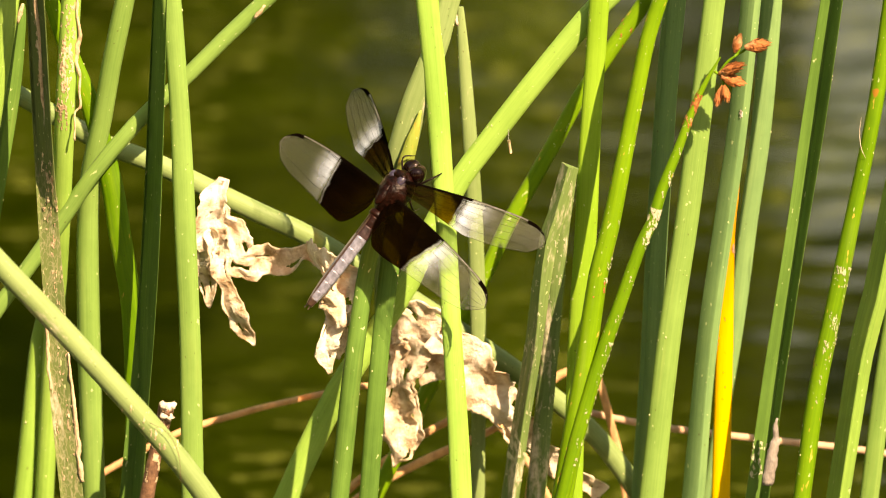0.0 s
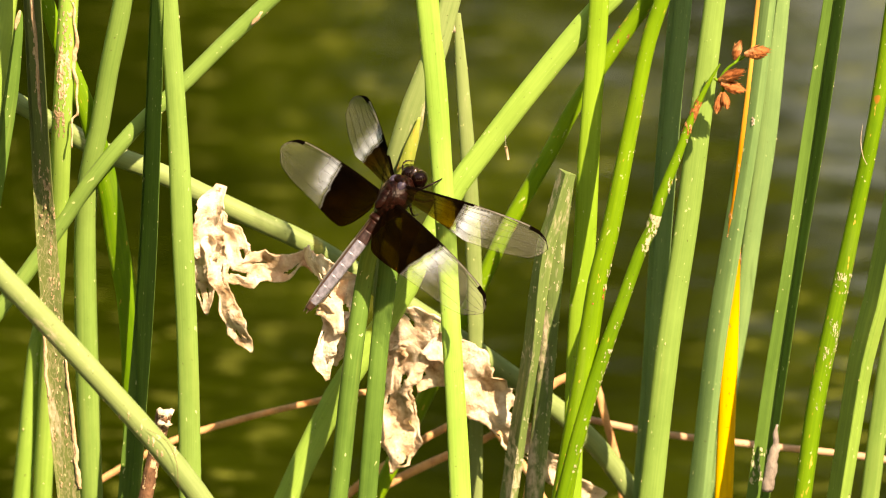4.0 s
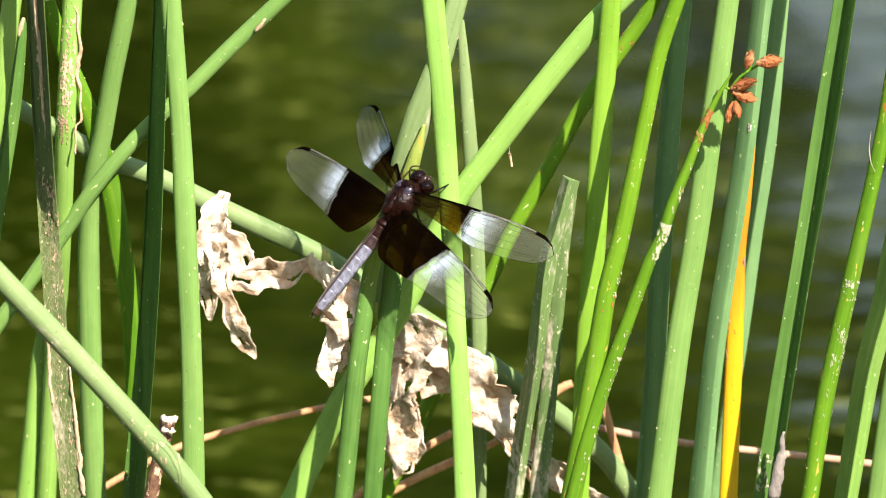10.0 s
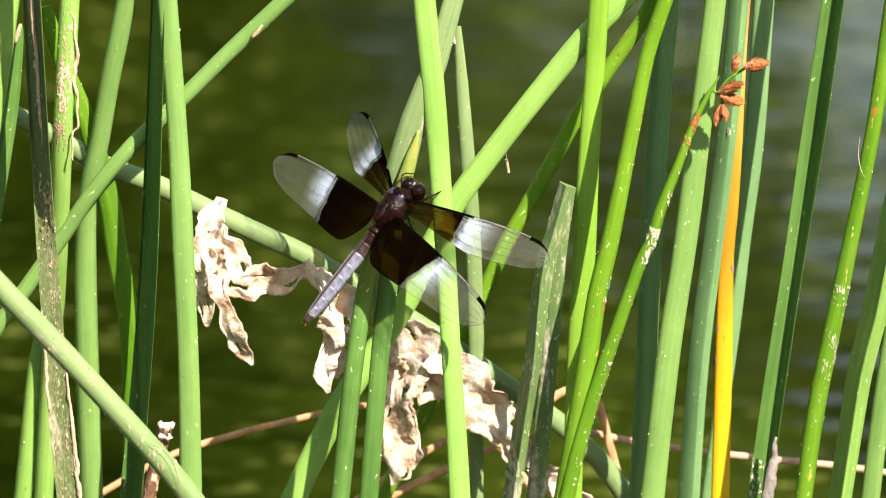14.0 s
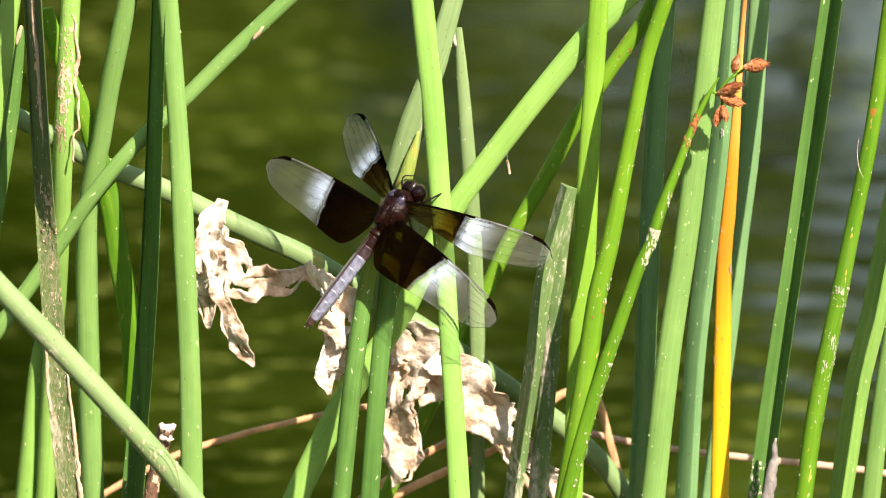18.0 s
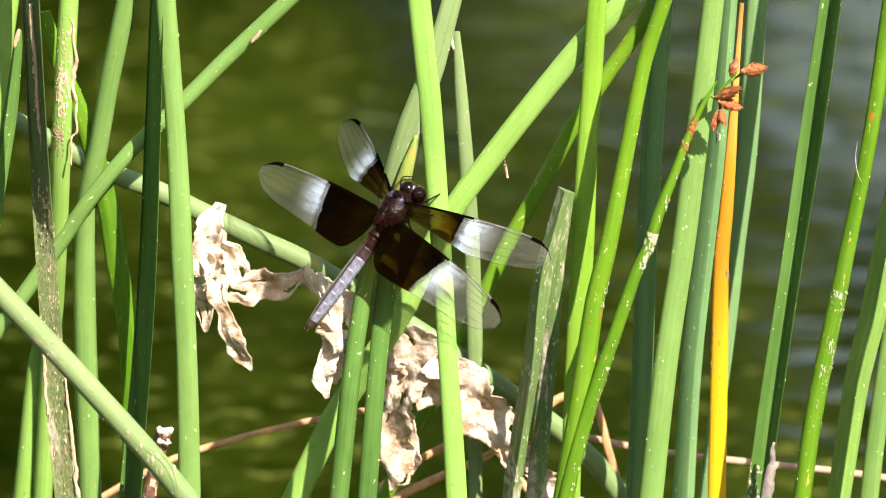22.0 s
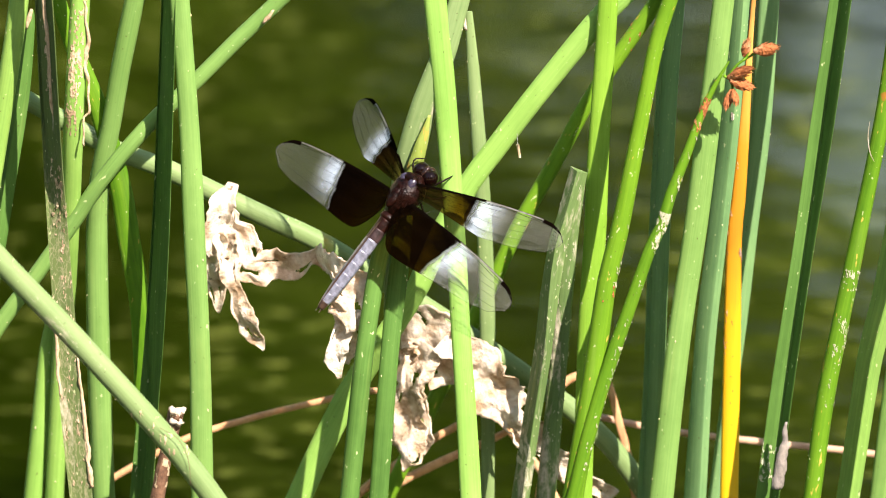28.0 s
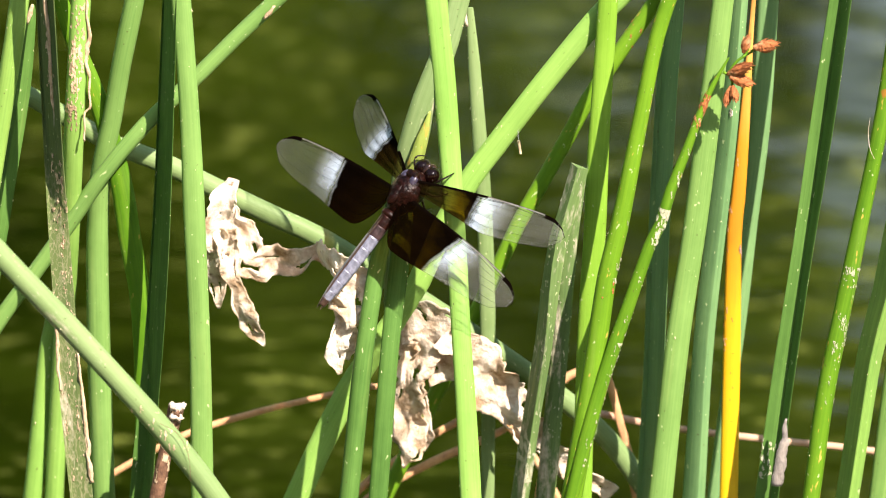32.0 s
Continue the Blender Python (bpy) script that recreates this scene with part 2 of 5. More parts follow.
MATS["leg"] = plain("leg", (0.010, 0.006, 0.005), 0.4, 0.2, 900, 0.12)
MATS["fleck"] = plain("pale_fleck", (0.62, 0.58, 0.34), 0.5, 0.3, 900)
MATS["yellow_edge"] = reed_material("yellow_edge", (0.24, 0.34, 0.06), (0.40, 0.50, 0.12), spots=0.08, share=0.2, stem=False)
MATS["hair"] = plain("brown_hair", (0.034, 0.011, 0.006), 0.35, 0.6, 900, 0.35)
MATS["silk"] = plain("silk", (0.6, 0.6, 0.6), 0.4, 0.1, 900)


def wing_material(name, length, dark_to, white_to, reach, gain, low, full, amber, fade, tint, deep, glow):
    """Clear membrane with a brown-black base that thins to amber towards the hind edge, a chalky white band and a clear outer third of
    small glossy cells, along the wing's own length."""
    n = Nodes(name)
    c, sep = n.add("TexCoord"), n.add("SeparateXYZ")
    n.link(c.outputs["Object"], sep.inputs[0])
    wob = n.noise(n.coords((1, 1, 1)), 260, 3)
    run = n.math("DIVIDE", n.math("ABSOLUTE", sep.outputs[0]), length)
    along = n.math("ADD", run, n.math("MULTIPLY", n.math("SUBTRACT", wob, 0.5), 0.06))
    along = n.math("SUBTRACT", along, n.math("MULTIPLY", sep.outputs[1], 4.0))
    dark = n.math("SUBTRACT", 1.0, n.mask(along, dark_to - 0.015, dark_to + 0.015))
    white = n.math("MULTIPLY", n.mask(along, dark_to - 0.015, dark_to + 0.04),
                   n.math("SUBTRACT", 1.0, n.mask(along, white_to - 0.14, white_to + 0.03)))
    white = n.math("MULTIPLY", white, n.mask(sep.outputs[1], *fade))
    fine = n.noise(n.coords((1, 1, 1)), 1600, 2)
    patch = n.noise(n.coords((1, 1, 1)), 240, 3)
    streak = n.noise(n.coords((0.2, 1, 1)), 900, 3)
    stain = n.math("ADD", n.math("DIVIDE", sep.outputs[1], reach), n.math("MULTIPLY", run, gain))
    stain = n.mask(n.math("ADD", stain, n.math("MULTIPLY", n.math("SUBTRACT", patch, 0.5), 0.9)), low, full)
    pigment = n.mix(stain, glow, (0.0012, 0.0007, 0.0004))
    n.set(n.mix(white, n.mix(dark, (0.30, 0.32, 0.29), pigment), (0.60, 0.74, 0.92)),
          n.math("SUBTRACT", 0.45, n.math("MULTIPLY", n.math("SUBTRACT", 1.0, dark), 0.2)))
    n.link(n.math("SUBTRACT", 0.5, n.math("MULTIPLY", dark, 0.46)), n.bsdf.inputs["Specular IOR Level"])
    n.link(n.math("SUBTRACT", 1.5, n.math("MULTIPLY", dark, 0.46)), n.bsdf.inputs["IOR"])
    n.bump(fine, 0.5, 0.0002)
    n.through_light(n.mix(white, n.mix(dark, (0.4, 0.4, 0.36), (0.004, 0.0014, 0.0002)), (0.9, 0.92, 0.95)), 0.25)
    veil = n.math("ADD", 0.002, n.math("MULTIPLY", fine, 0.03))
    chalk = n.math("MULTIPLY", white, n.math("ADD", 0.05, n.math("MULTIPLY", n.math("ADD", patch, streak), 0.52)))
    cover = n.math("MAXIMUM", n.math("MAXIMUM", n.math("MULTIPLY", dark, n.math("ADD", 0.24, n.math("MULTIPLY", stain, 0.74))), chalk), veil)
    clear, m = n.add("BsdfTransparent"), n.add("MixShader")
    n.link(n.mix(dark, (1.0, 1.0, 1.0), n.mix(n.mask(run, *amber), tint, deep)), clear.inputs[0])
    surface = n.out.inputs[0].links[0].from_socket
    n.link(cover, m.inputs[0])
    n.link(clear.outputs[0], m.inputs[1])
    n.link(surface, m.inputs[2])
    # each small cell of the membrane lies a little differently and glints on its own
    cell = n.add("TexVoronoi")
    cell.inputs["Scale"].default_value = 1900
    n.link(n.coords((1, 1, 1)), cell.inputs["Vector"])
    tilt = n.add("Bump")
    tilt.inputs["Strength"].default_value, tilt.inputs["Distance"].default_value = 0.9, 0.00025
    n.link(cell.outputs["Distance"], tilt.inputs["Height"])
    gloss, g = n.add("BsdfGlossy"), n.add("MixShader")
    gloss.inputs["Roughness"].default_value = 0.3
    n.link(tilt.outputs[0], gloss.inputs["Normal"])
    n.link(n.math("MULTIPLY", n.math("SUBTRACT", 1.0, dark), 0.013), g.inputs[0])
    n.link(m.outputs[0], g.inputs[1])
    n.link(gloss.outputs[0], g.inputs[2])
    n.link(g.outputs[0], n.out.inputs[0])
    return n.mat


MATS["forewing"] = wing_material("forewing", 0.040, 0.40, 0.61, 0.009, 2.6, 0.12, 1.15, (0.16, 0.30), (-0.012, -0.005), (0.74, 0.58, 0.28), (0.50, 0.20, 0.012), (0.034, 0.022, 0.0035))
MATS["hindwing"] = wing_material("hindwing", 0.038, 0.44, 0.63, 0.016, 3.0, -0.8, 1.05, (0.0, 0.2), (-0.010, -0.003), (0.50, 0.26, 0.05), (0.25, 0.08, 0.0035), (0.005, 0.002, 0.0003))


def water_material():
    n = Nodes("pond_water")
    v = n.coords((1, 0.42, 1))
    flat = n.coords((0.55, 0.85, 1))
    # olive tone patches; the small pale flecks are glints painted into the colour
    cloud, fine_tone, glints = n.noise(v, 9, 0.5), n.noise(flat, 40, 1.0), n.noise(flat, 130, 1.0)
    col = n.ramp(n.math("ADD", n.math("MULTIPLY", cloud, 0.65), n.math("MULTIPLY", fine_tone, 0.35)),
                 [(0.36, (0.0018, 0.0046, 0.0002)), (0.52, (0.0062, 0.0120, 0.0004)), (0.70, (0.018, 0.030, 0.002))])
    col = n.mix(n.math("MULTIPLY", n.math("MULTIPLY", n.mask(glints, 0.58, 0.74), n.mask(cloud, 0.38, 0.54)), 0.9), col, (0.10, 0.12, 0.022))
    n.set(col, 0.07, spec=0.5)
    n.bsdf.inputs["IOR"].default_value = 1.33
    n.bump(n.math("ADD", n.noise(v, 14, 0.5), n.math("MULTIPLY", n.noise(flat, 46, 1.0), 0.45)), 0.6, 0.0016)
    return n.mat


MATS["water"] = water_material()
MATS["mud"] = dry_material("pond_mud", (0.05, 0.04, 0.02), (0.13, 0.10, 0.05), (0.08, 0.09, 0.03), 3)
MATS["tree_leaf"] = reed_material("tree_leaf", (0.07, 0.115, 0.008), (0.19, 0.26, 0.02), share=0.3, stem=False)
MATS["tree_bark"] = dry_material("tree_bark", (0.07, 0.05, 0.035), (0.18, 0.14, 0.10), (0.12, 0.13, 0.09), 6)


# ---- building helpers ----
def mesh_object(name, verts, faces, material, parent=None, label="", smooth=True, slots=()):
    me = bpy.data.meshes.new(name)
    me.from_pydata([tuple(v) for v in verts], [], faces)
    me.materials.append(MATS[material])
    for s in slots:
        me.materials.append(MATS[s])
    if smooth:
        me.polygons.foreach_set("use_smooth", [True] * len(me.polygons))
    me.update()
    ob = new(name, me)
    if parent is not None:
        ob.parent = parent
    if label:
        ob["label"] = label
    return ob


def smooth_line(points, step):
    """A Catmull-Rom line through the points, each a Vector with extra columns, resampled at about that step."""
    p = np.array(points, float)
    p = np.vstack([2 * p[0] - p[1], p, 2 * p[-1] - p[-2]])
    out = []
    for i in range(1, len(p) - 2):
        a, b, c, d = p[i - 1:i + 3]
        n = max(2, int(np.linalg.norm(c[:3] - b[:3]) / step))
        for k in range(n):
            t = k / n
            out.append(0.5 * (2 * b + (c - a) * t + (2 * a - 5 * b + 4 * c - d) * t * t + (3 * b - a - 3 * c + d) * t ** 3))
    out.append(p[-2])
    return np.array(out)


SECTIONS = {
    "round": lambda f: [(0.5 * math.cos(a), 0.42 * math.sin(a)) for a in np.linspace(0, 2 * math.pi, 13)[:-1]],
    "flat": lambda f: [(0.5 * math.copysign(abs(math.cos(a)) ** 0.8, math.cos(a)), 0.24 * math.sin(a)) for a in np.linspace(0, 2 * math.pi, 15)[:-1]],
    # a channelled blade, its fold turned away from the open side
    "vee": lambda f, h=2.4: [(-0.5, (f - 0.46) * 0.4 * h + 0.06), (-0.47, (f - 0.46) * 0.4 * h + 0.07), (f - 0.02, (f - 0.46) * 0.4 * h), (f + 0.02, (f - 0.46) * 0.4 * h),
                             (0.44, (0.46 - f) * 0.6 * h), (0.48, (0.46 - f) * 0.6 * h + 0.03), (0.5, (0.46 - f) * 0.6 * h - 0.03), (0.5, (0.46 - f) * 0.6 * h - 0.15),
                             (f + 0.06, (f - 0.46) * 0.4 * h - 0.16), (f - 0.04, (f - 0.46) * 0.4 * h - 0.15), (-0.5, (f - 0.46) * 0.4 * h - 0.08)],
    # a three-cornered blade, its keel turned forward
    "ridge": lambda f: [(-0.5, -0.50), (-0.485, -0.46), (f - 0.03, 0.20), (f + 0.03, 0.21), (0.47, 0.02), (0.5, -0.01), (0.46, -0.08), (0, -0.30), (-0.44, -0.54)],
}
STEMS = {}


def reed(key, line, widths, section="round", fold=0.0, material="reed", label="", name="bulrush_stem", category="plant stem",
         group="stand of bulrush stems", free_top=False, rise=130, wear=0.03, step=6, flecks=0, low_fold=None, deep=1.0, low_depth=1.0,
         turn=(175, 150)):
    """A culm or blade that stands in the water. line: mm, from its top down; widths: mm. It is carried on down to the bed and, unless
    its tip is seen, on upwards. Below the heights in turn its fold moves to low_fold and its section flattens to low_depth; deep makes it deeper all along. Its origin lies at the water, where it bends in the wind."""
    pts = [np.array((*p, w)) for p, w in zip(line, widths)]
    if not free_top:
        d = pts[0][:3] - pts[1][:3]
        d = d / np.linalg.norm(d)
        for k in (0.5, 1.0):
            q = pts[0 if k == 0.5 else 1][:3] * 0 + np.array((*line[0],)) + d * rise * k
            pts.insert(0, np.array((*q, widths[0] * (0.82 if k == 0.5 else 0.35))))
    d = pts[-1][:3] - pts[-2][:3]
    d = d / np.linalg.norm(d)
    while pts[-1][2] > -20:
        d = d * 0.86 + np.array((0, 0, -0.14)) if d[2] > -0.9 else d
        d = d / np.linalg.norm(d)
        pts.append(np.array((*(pts[-1][:3] + d * 24), pts[-1][3])))
    ring = smooth_line(pts, step)
    base = min(ring, key=lambda r: abs(r[2]))[:3].copy()
    base[2] = 0
    shape = SECTIONS[section](fold)
    ns, seed = len(shape), sum(map(ord, key)) * 0.37
    verts, faces, places, run = [], [], [], seed * 0.013
    for i, r in enumerate(ring):
        run += np.linalg.norm(r[:3] - ring[max(i - 1, 0)][:3]) / 1000
        t = ring[min(i + 1, len(ring) - 1)][:3] - ring[max(i - 1, 0)][:3]
        t = t / np.linalg.norm(t)
        if t[2] < 0:
            t = -t
        across = np.cross((0, 1, 0), t)
        if np.linalg.norm(across) < 1e-3:
            across = np.array((1, 0, 0))
        across = across / np.linalg.norm(across)
        front = np.cross(across, t)
        if front[1] > 0:
            front = -front
        w = r[3] * (1 + wear * 2 * (noise.noise((seed, r[2] * 0.03, 0.5))))
        lean = (0.04 if section == "vee" else 0.2) * noise.noise((seed + 9, r[2] * 0.012, 0.1))
        g = min(1.0, max(0.0, (turn[0] - r[2]) / (turn[0] - turn[1])))
        here = SECTIONS[section](fold + (low_fold - fold) * g) if low_fold is not None else shape
        thick = deep * (1 + (low_depth - 1) * g)
        for a, b in here:
            b *= thick
            k = 1 + 0.5 * wear * noise.noise((seed + a * 3, r[2] * 0.08, b * 3))
            a2, b2 = a * math.cos(lean) - b * math.sin(lean) * 0.4, b + a * math.sin(lean) * 0.6
            verts.append((r[:3] - base + across * a2 * w * k + front * b2 * w * k) / 1000)
            places += [a * w / 1000, b * w / 1000, run]
    for i in range(len(ring) - 1):
        for j in range(ns):
            faces.append((i * ns + j, i * ns + (j + 1) % ns, (i + 1) * ns + (j + 1) % ns, (i + 1) * ns + j))
    faces.append(tuple(range(ns))[::-1])
    faces.append(tuple(range((len(ring) - 1) * ns, len(ring) * ns)))
    ob = mesh_object(name, verts, faces, material)
    ob.data.attributes.new("stem_place", "FLOAT_VECTOR", "POINT").data.foreach_set("vector", places)
    bm = bmesh.new()
    bm.from_mesh(ob.data)
    bmesh.ops.recalc_face_normals(bm, faces=bm.faces)
    for e in bm.edges:
        if e.is_manifold and e.calc_face_angle(0) > 0.7:
            e.smooth = False
    bm.to_mesh(ob.data)
    bm.free()
    ob.location = base / 1000
    tagged(ob, label, category, group)
    STEMS[key] = ob
    if flecks:
        rnd = random.Random(key)
        vs, fs = [], []
        lit = [i for i in range(len(ring)) if 60 < ring[i][2] < 260]
        for _ in range(flecks):
            i = rnd.choice(lit)
            k = rnd.choice([j for j, (a, b) in enumerate(shape) if b > -0.1])
            c, f, e = Vector(verts[i * ns + k]), rnd.uniform(0.4, 1.0) ** 2 * 0.00022, rnd.uniform(0.7, 2.6)
            c += (Vector(verts[min(i + 1, len(ring) - 1) * ns + k]) - c) * rnd.random()
            o = len(vs)
            vs += [c + Vector(d) * f for d in ((-1, 0, 0), (1, 0, 0), (0, 0, e), (0, 0, -e), (0, -1, 0), (0, 1, 0))]
            fs += [tuple(o + v for v in t) for t in ((0, 4, 2), (4, 1, 2), (1, 5, 2), (5, 0, 2), (4, 0, 3), (1, 4, 3), (5, 1, 3), (0, 5, 3))]
        tagged(mesh_object("fleck", vs, fs, "fleck", ob, "tiny pale flecks"), kind="stuff")
    return ob


def tube(name, line, radii, material, parent=None, sides=7, label="", step=None, rough=0.0):
    """A bent rod through points in metres."""
    pts = [np.array((*p, r)) for p, r in zip(line, radii)]
    ring = smooth_line(pts, step or 0.002)
    verts, faces = [], []
    for i, r in enumerate(ring):
        t = Vector(ring[min(i + 1, len(ring) - 1)][:3] - ring[max(i - 1, 0)][:3]).normalized()
        a = t.orthogonal().normalized() if abs(t.y) > 0.95 else t.cross(Vector((0, 1, 0))).normalized()
        b = t.cross(a)
        for k in range(sides):
            u = 2 * math.pi * k / sides
            w = r[3] * (1 + rough * noise.noise((i * 0.7, k * 1.3, r[3] * 900)))
            verts.append(Vector(r[:3]) + (a * math.cos(u) + b * math.sin(u)) * w)
    for i in range(len(ring) - 1):
        for j in range(sides):
            faces.append((i * sides + j, i * sides + (j + 1) % sides, (i + 1) * sides + (j + 1) % sides, (i + 1) * sides + j))
    faces.append(tuple(range(sides)))
    faces.append(tuple(range((len(ring) - 1) * sides, len(ring) * sides))[::-1])
    return mesh_object(name, verts, faces, material, parent, label)


# ---- setting: water, bed, far bank ----
def sheet(name, half, near, far, z, material, cells, label):
    verts, faces = [], []
    for j in range(cells + 1):
        for i in range(cells + 1):
            verts.append((-half + 2 * half * i / cells, near + (far - near) * j / cells, z))
    for j in range(cells):
        for i in range(cells):
            a = j * (cells + 1) + i
            faces.append((a, a + 1, a + cells + 2, a + cells + 1))
    ob = mesh_object(name, verts, faces, material)
    return tagged(ob, label, "water" if name == "water" else "ground", kind="structure")


water = sheet("water", 900, -900, 1800, 0.0, "water", 12, "murky olive-green pond water with small ripples")
sheet("ground", 1000, -1000, 2000, -0.35, "mud", 12, "soft brown mud of the pond bed")


def far_tree(x, y, height, spread, seed, low=0.25):
    """A broad tree on the far bank: trunk, limbs, and a crown of small leaf sprays."""
    rnd = random.Random(seed)
    root = new("tree")
    root.location = (x, y, 0)
    tagged(root, "broad green tree added out of view on the bank of the pond", "tree", "trees round the pond")
    tube("trunk", [(0, 0, -0.4), (0.1, 0, height * 0.3), (-0.1, 0.1, height * 0.62), (0.05, 0, height * 0.9)],
         [0.35, 0.26, 0.16, 0.05], "tree_bark", root, 9, step=0.6)
    verts, faces = [], []
    clumps = []
    for k in range(30):
        a, up = rnd.uniform(0, 6.28), rnd.uniform(low, 0.95)
        reach = spread * (1.15 - up * 0.6) * rnd.uniform(0.55, 1.0)
        tip = (math.cos(a) * reach, math.sin(a) * reach, height * (up + 0.06))
        if k < 10:
            tube("limb", [(0, 0, height * up * 0.75), (tip[0] * 0.5, tip[1] * 0.5, height * up * 0.95), tip],
                 [0.11, 0.07, 0.02], "tree_bark", root, 6, step=0.5)
        clumps.append((tip, spread * rnd.uniform(0.38, 0.62)))
    for (cx, cy, cz), r in clumps:
        for _ in range(560):
            d = Vector((rnd.gauss(0, 1), rnd.gauss(0, 1), rnd.gauss(0, 0.75)))
            d = d.normalized() * r * rnd.uniform(0.45, 1.0) ** 0.6
            c = Vector((cx, cy, cz)) + d
            u = Vector((rnd.gauss(0, 1), rnd.gauss(0, 1), rnd.gauss(0, 1))).normalized()
            w = u.orthogonal().normalized()
            s = rnd.uniform(0.28, 0.6)
            i = len(verts)
            verts += [c - u * s, c + w * s * 0.45, c + u * s, c - w * s * 0.45]
            faces.append((i, i + 1, i + 2, i + 3))
    mesh_object("crown", verts, faces, "tree_leaf", root, smooth=False)
    return root


for i, (x, y, h, s) in enumerate(((-15.5, 33, 19, 5.2), (-10, 30, 21, 5.2), (-4.9, 29, 22, 5.0), (9.6, 34, 17, 4.4), (15, 31, 19, 5.2))):
    bank_tree = far_tree(x, y, h, s, 40 + i)
# two unseen trees added, crowns raised to frame the sky reflected in the water
far_tree(4.2, 36, 25, 5.0, 71, 0.512)
far_tree(1.4, 41, 27, 5.0, 72, 0.512)
# unseen trees added round the camera to hold back low skylight, lower than the sun
for x, y, turn in ((-25, 12, 50), (-27, -3, 120), (-22, -17, 200), (-9, -25, 250), (5, -31, 310), (21, -33, 20), (33, -15, 80), (32, 3, 160), (28, 18, 230)):
    copy_thing(bank_tree, pose(x, y, -2.5, 0, 0, turn))

# ---- the stand of bulrushes: mm, each from its top down ----
reed("L1", [(-108.1, 4.0, 235.3), (-110.3, 4.0, 219.7), (-113.1, 4.0, 202.6)],
     [4.9, 4.9, 4.9], "round", material="reed", label="bright sunlit green bulrush stem in the pond", flecks=14)
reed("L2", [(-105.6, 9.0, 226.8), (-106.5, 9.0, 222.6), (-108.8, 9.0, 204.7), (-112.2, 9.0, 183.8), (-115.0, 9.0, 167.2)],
     [0.6, 2.9, 4.3, 4.4, 4.6], "ridge", -0.1, material="reed_shaded", label="cut green blade with a dry brown tip", flecks=14, free_top=True)
reed("L3", [(-102.1, -8.0, 238.8), (-100.6, -8.0, 201.1), (-99.1, -8.0, 171.3), (-97.7, -8.0, 148.7), (-96.5, -8.0, 127.6), (-94.5, -8.0, 106.0)],
     [5.1, 5.1, 5.3, 5.6, 5.7, 6.0], "vee", -0.38, material="reed_scarred", label="dark bulrush stem with scarred, peeling tan skin", low_depth=0.12, turn=(200, 172))
reed("L4", [(-92.9, 0.0, 236.4), (-95.0, 0.0, 203.1), (-97.2, 12.0, 166.3), (-99.2, 22.0, 138.7), (-102.2, 26.0, 94.0)],
     [5.0, 5.0, 5.0, 5.0, 5.1], "round", material="reed_light", label="bright sunlit green bulrush stem in the pond", flecks=14)
reed("L4b", [(-98.9, 28.0, 158.0), (-101.1, 28.0, 142.8), (-103.6, 28.0, 130.5), (-105.6, 28.0, 112.1), (-107.6, 28.0, 93.3)],
     [2.0, 3.4, 4.3, 4.7, 5.0], "round", material="reed_light", label="bright sunlit green bulrush stem in the pond", flecks=8, free_top=True)
reed("L5", [(-79.4, 5.0, 232.0), (-83.5, 7.0, 211.9), (-86.1, 9.5, 196.4), (-89.1, 12.5, 181.9), (-90.3, 15.0, 163.8), (-90.3, 15.0, 141.0), (-89.9, 15.0, 119.7), (-89.4, 15.0, 97.9)],
     [4.9, 4.9, 4.9, 5.1, 5.4, 5.7, 5.9, 6.0], "round", material="reed_cool", label="green bulrush stem with a leaning upper part", flecks=8)
reed("L6", [(-99.7, 11.5, 230.8), (-98.6, 11.5, 226.3), (-94.8, 11.5, 214.4), (-89.2, 11.5, 199.8), (-85.6, 11.5, 186.0), (-83.4, 11.5, 175.6), (-82.0, 11.5, 164.9), (-79.7, 11.5, 150.5), (-79.1, 11.5, 139.2), (-78.9, 11.5, 127.0), (-79.0, 11.5, 102.5)],
     [3.6, 4.0, 4.4, 5.0, 5.4, 5.6, 5.6, 5.2, 4.6, 4.2, 4.0], "flat", material="reed_spotted", label="narrow curved bright green leaf blade", flecks=8, free_top=True)
reed("L7", [(-38.7, 8.0, 234.1), (-54.7, 8.0, 218.5), (-64.0, 8.0, 208.8), (-77.7, 6.0, 196.1), (-88.6, 6.0, 182.6), (-95.1, 8.0, 172.1), (-107.5, 8.0, 154.0), (-114.1, 8.0, 144.9)],
     [4.0, 4.0, 4.0, 4.0, 4.0, 4.0, 4.0, 4.0], "round", material="reed_cool", label="slanting green bulrush stem with pale specks", flecks=14)
reed("L8", [(-98.6, 30.0, 190.7), (-85.7, 30.0, 183.0), (-74.2, 30.0, 178.6), (-55.5, 30.0, 169.1), (-44.0, 30.0, 163.4), (-32.4, 30.0, 157.7), (-12.2, 30.0, 144.4), (-2.0, 30.0, 137.5), (13.9, 30.0, 126.0), (30.0, 30.0, 113.8), (40.2, 30.0, 104.0), (48.3, 30.0, 92.9)],
     [5.1, 5.1, 5.3, 5.4, 5.4, 5.4, 5.4, 5.4, 5.4, 5.4, 5.4, 5.4], "round", material="reed_old", label="dull green bulrush stem bent low, hung with dead leaves", flecks=8)
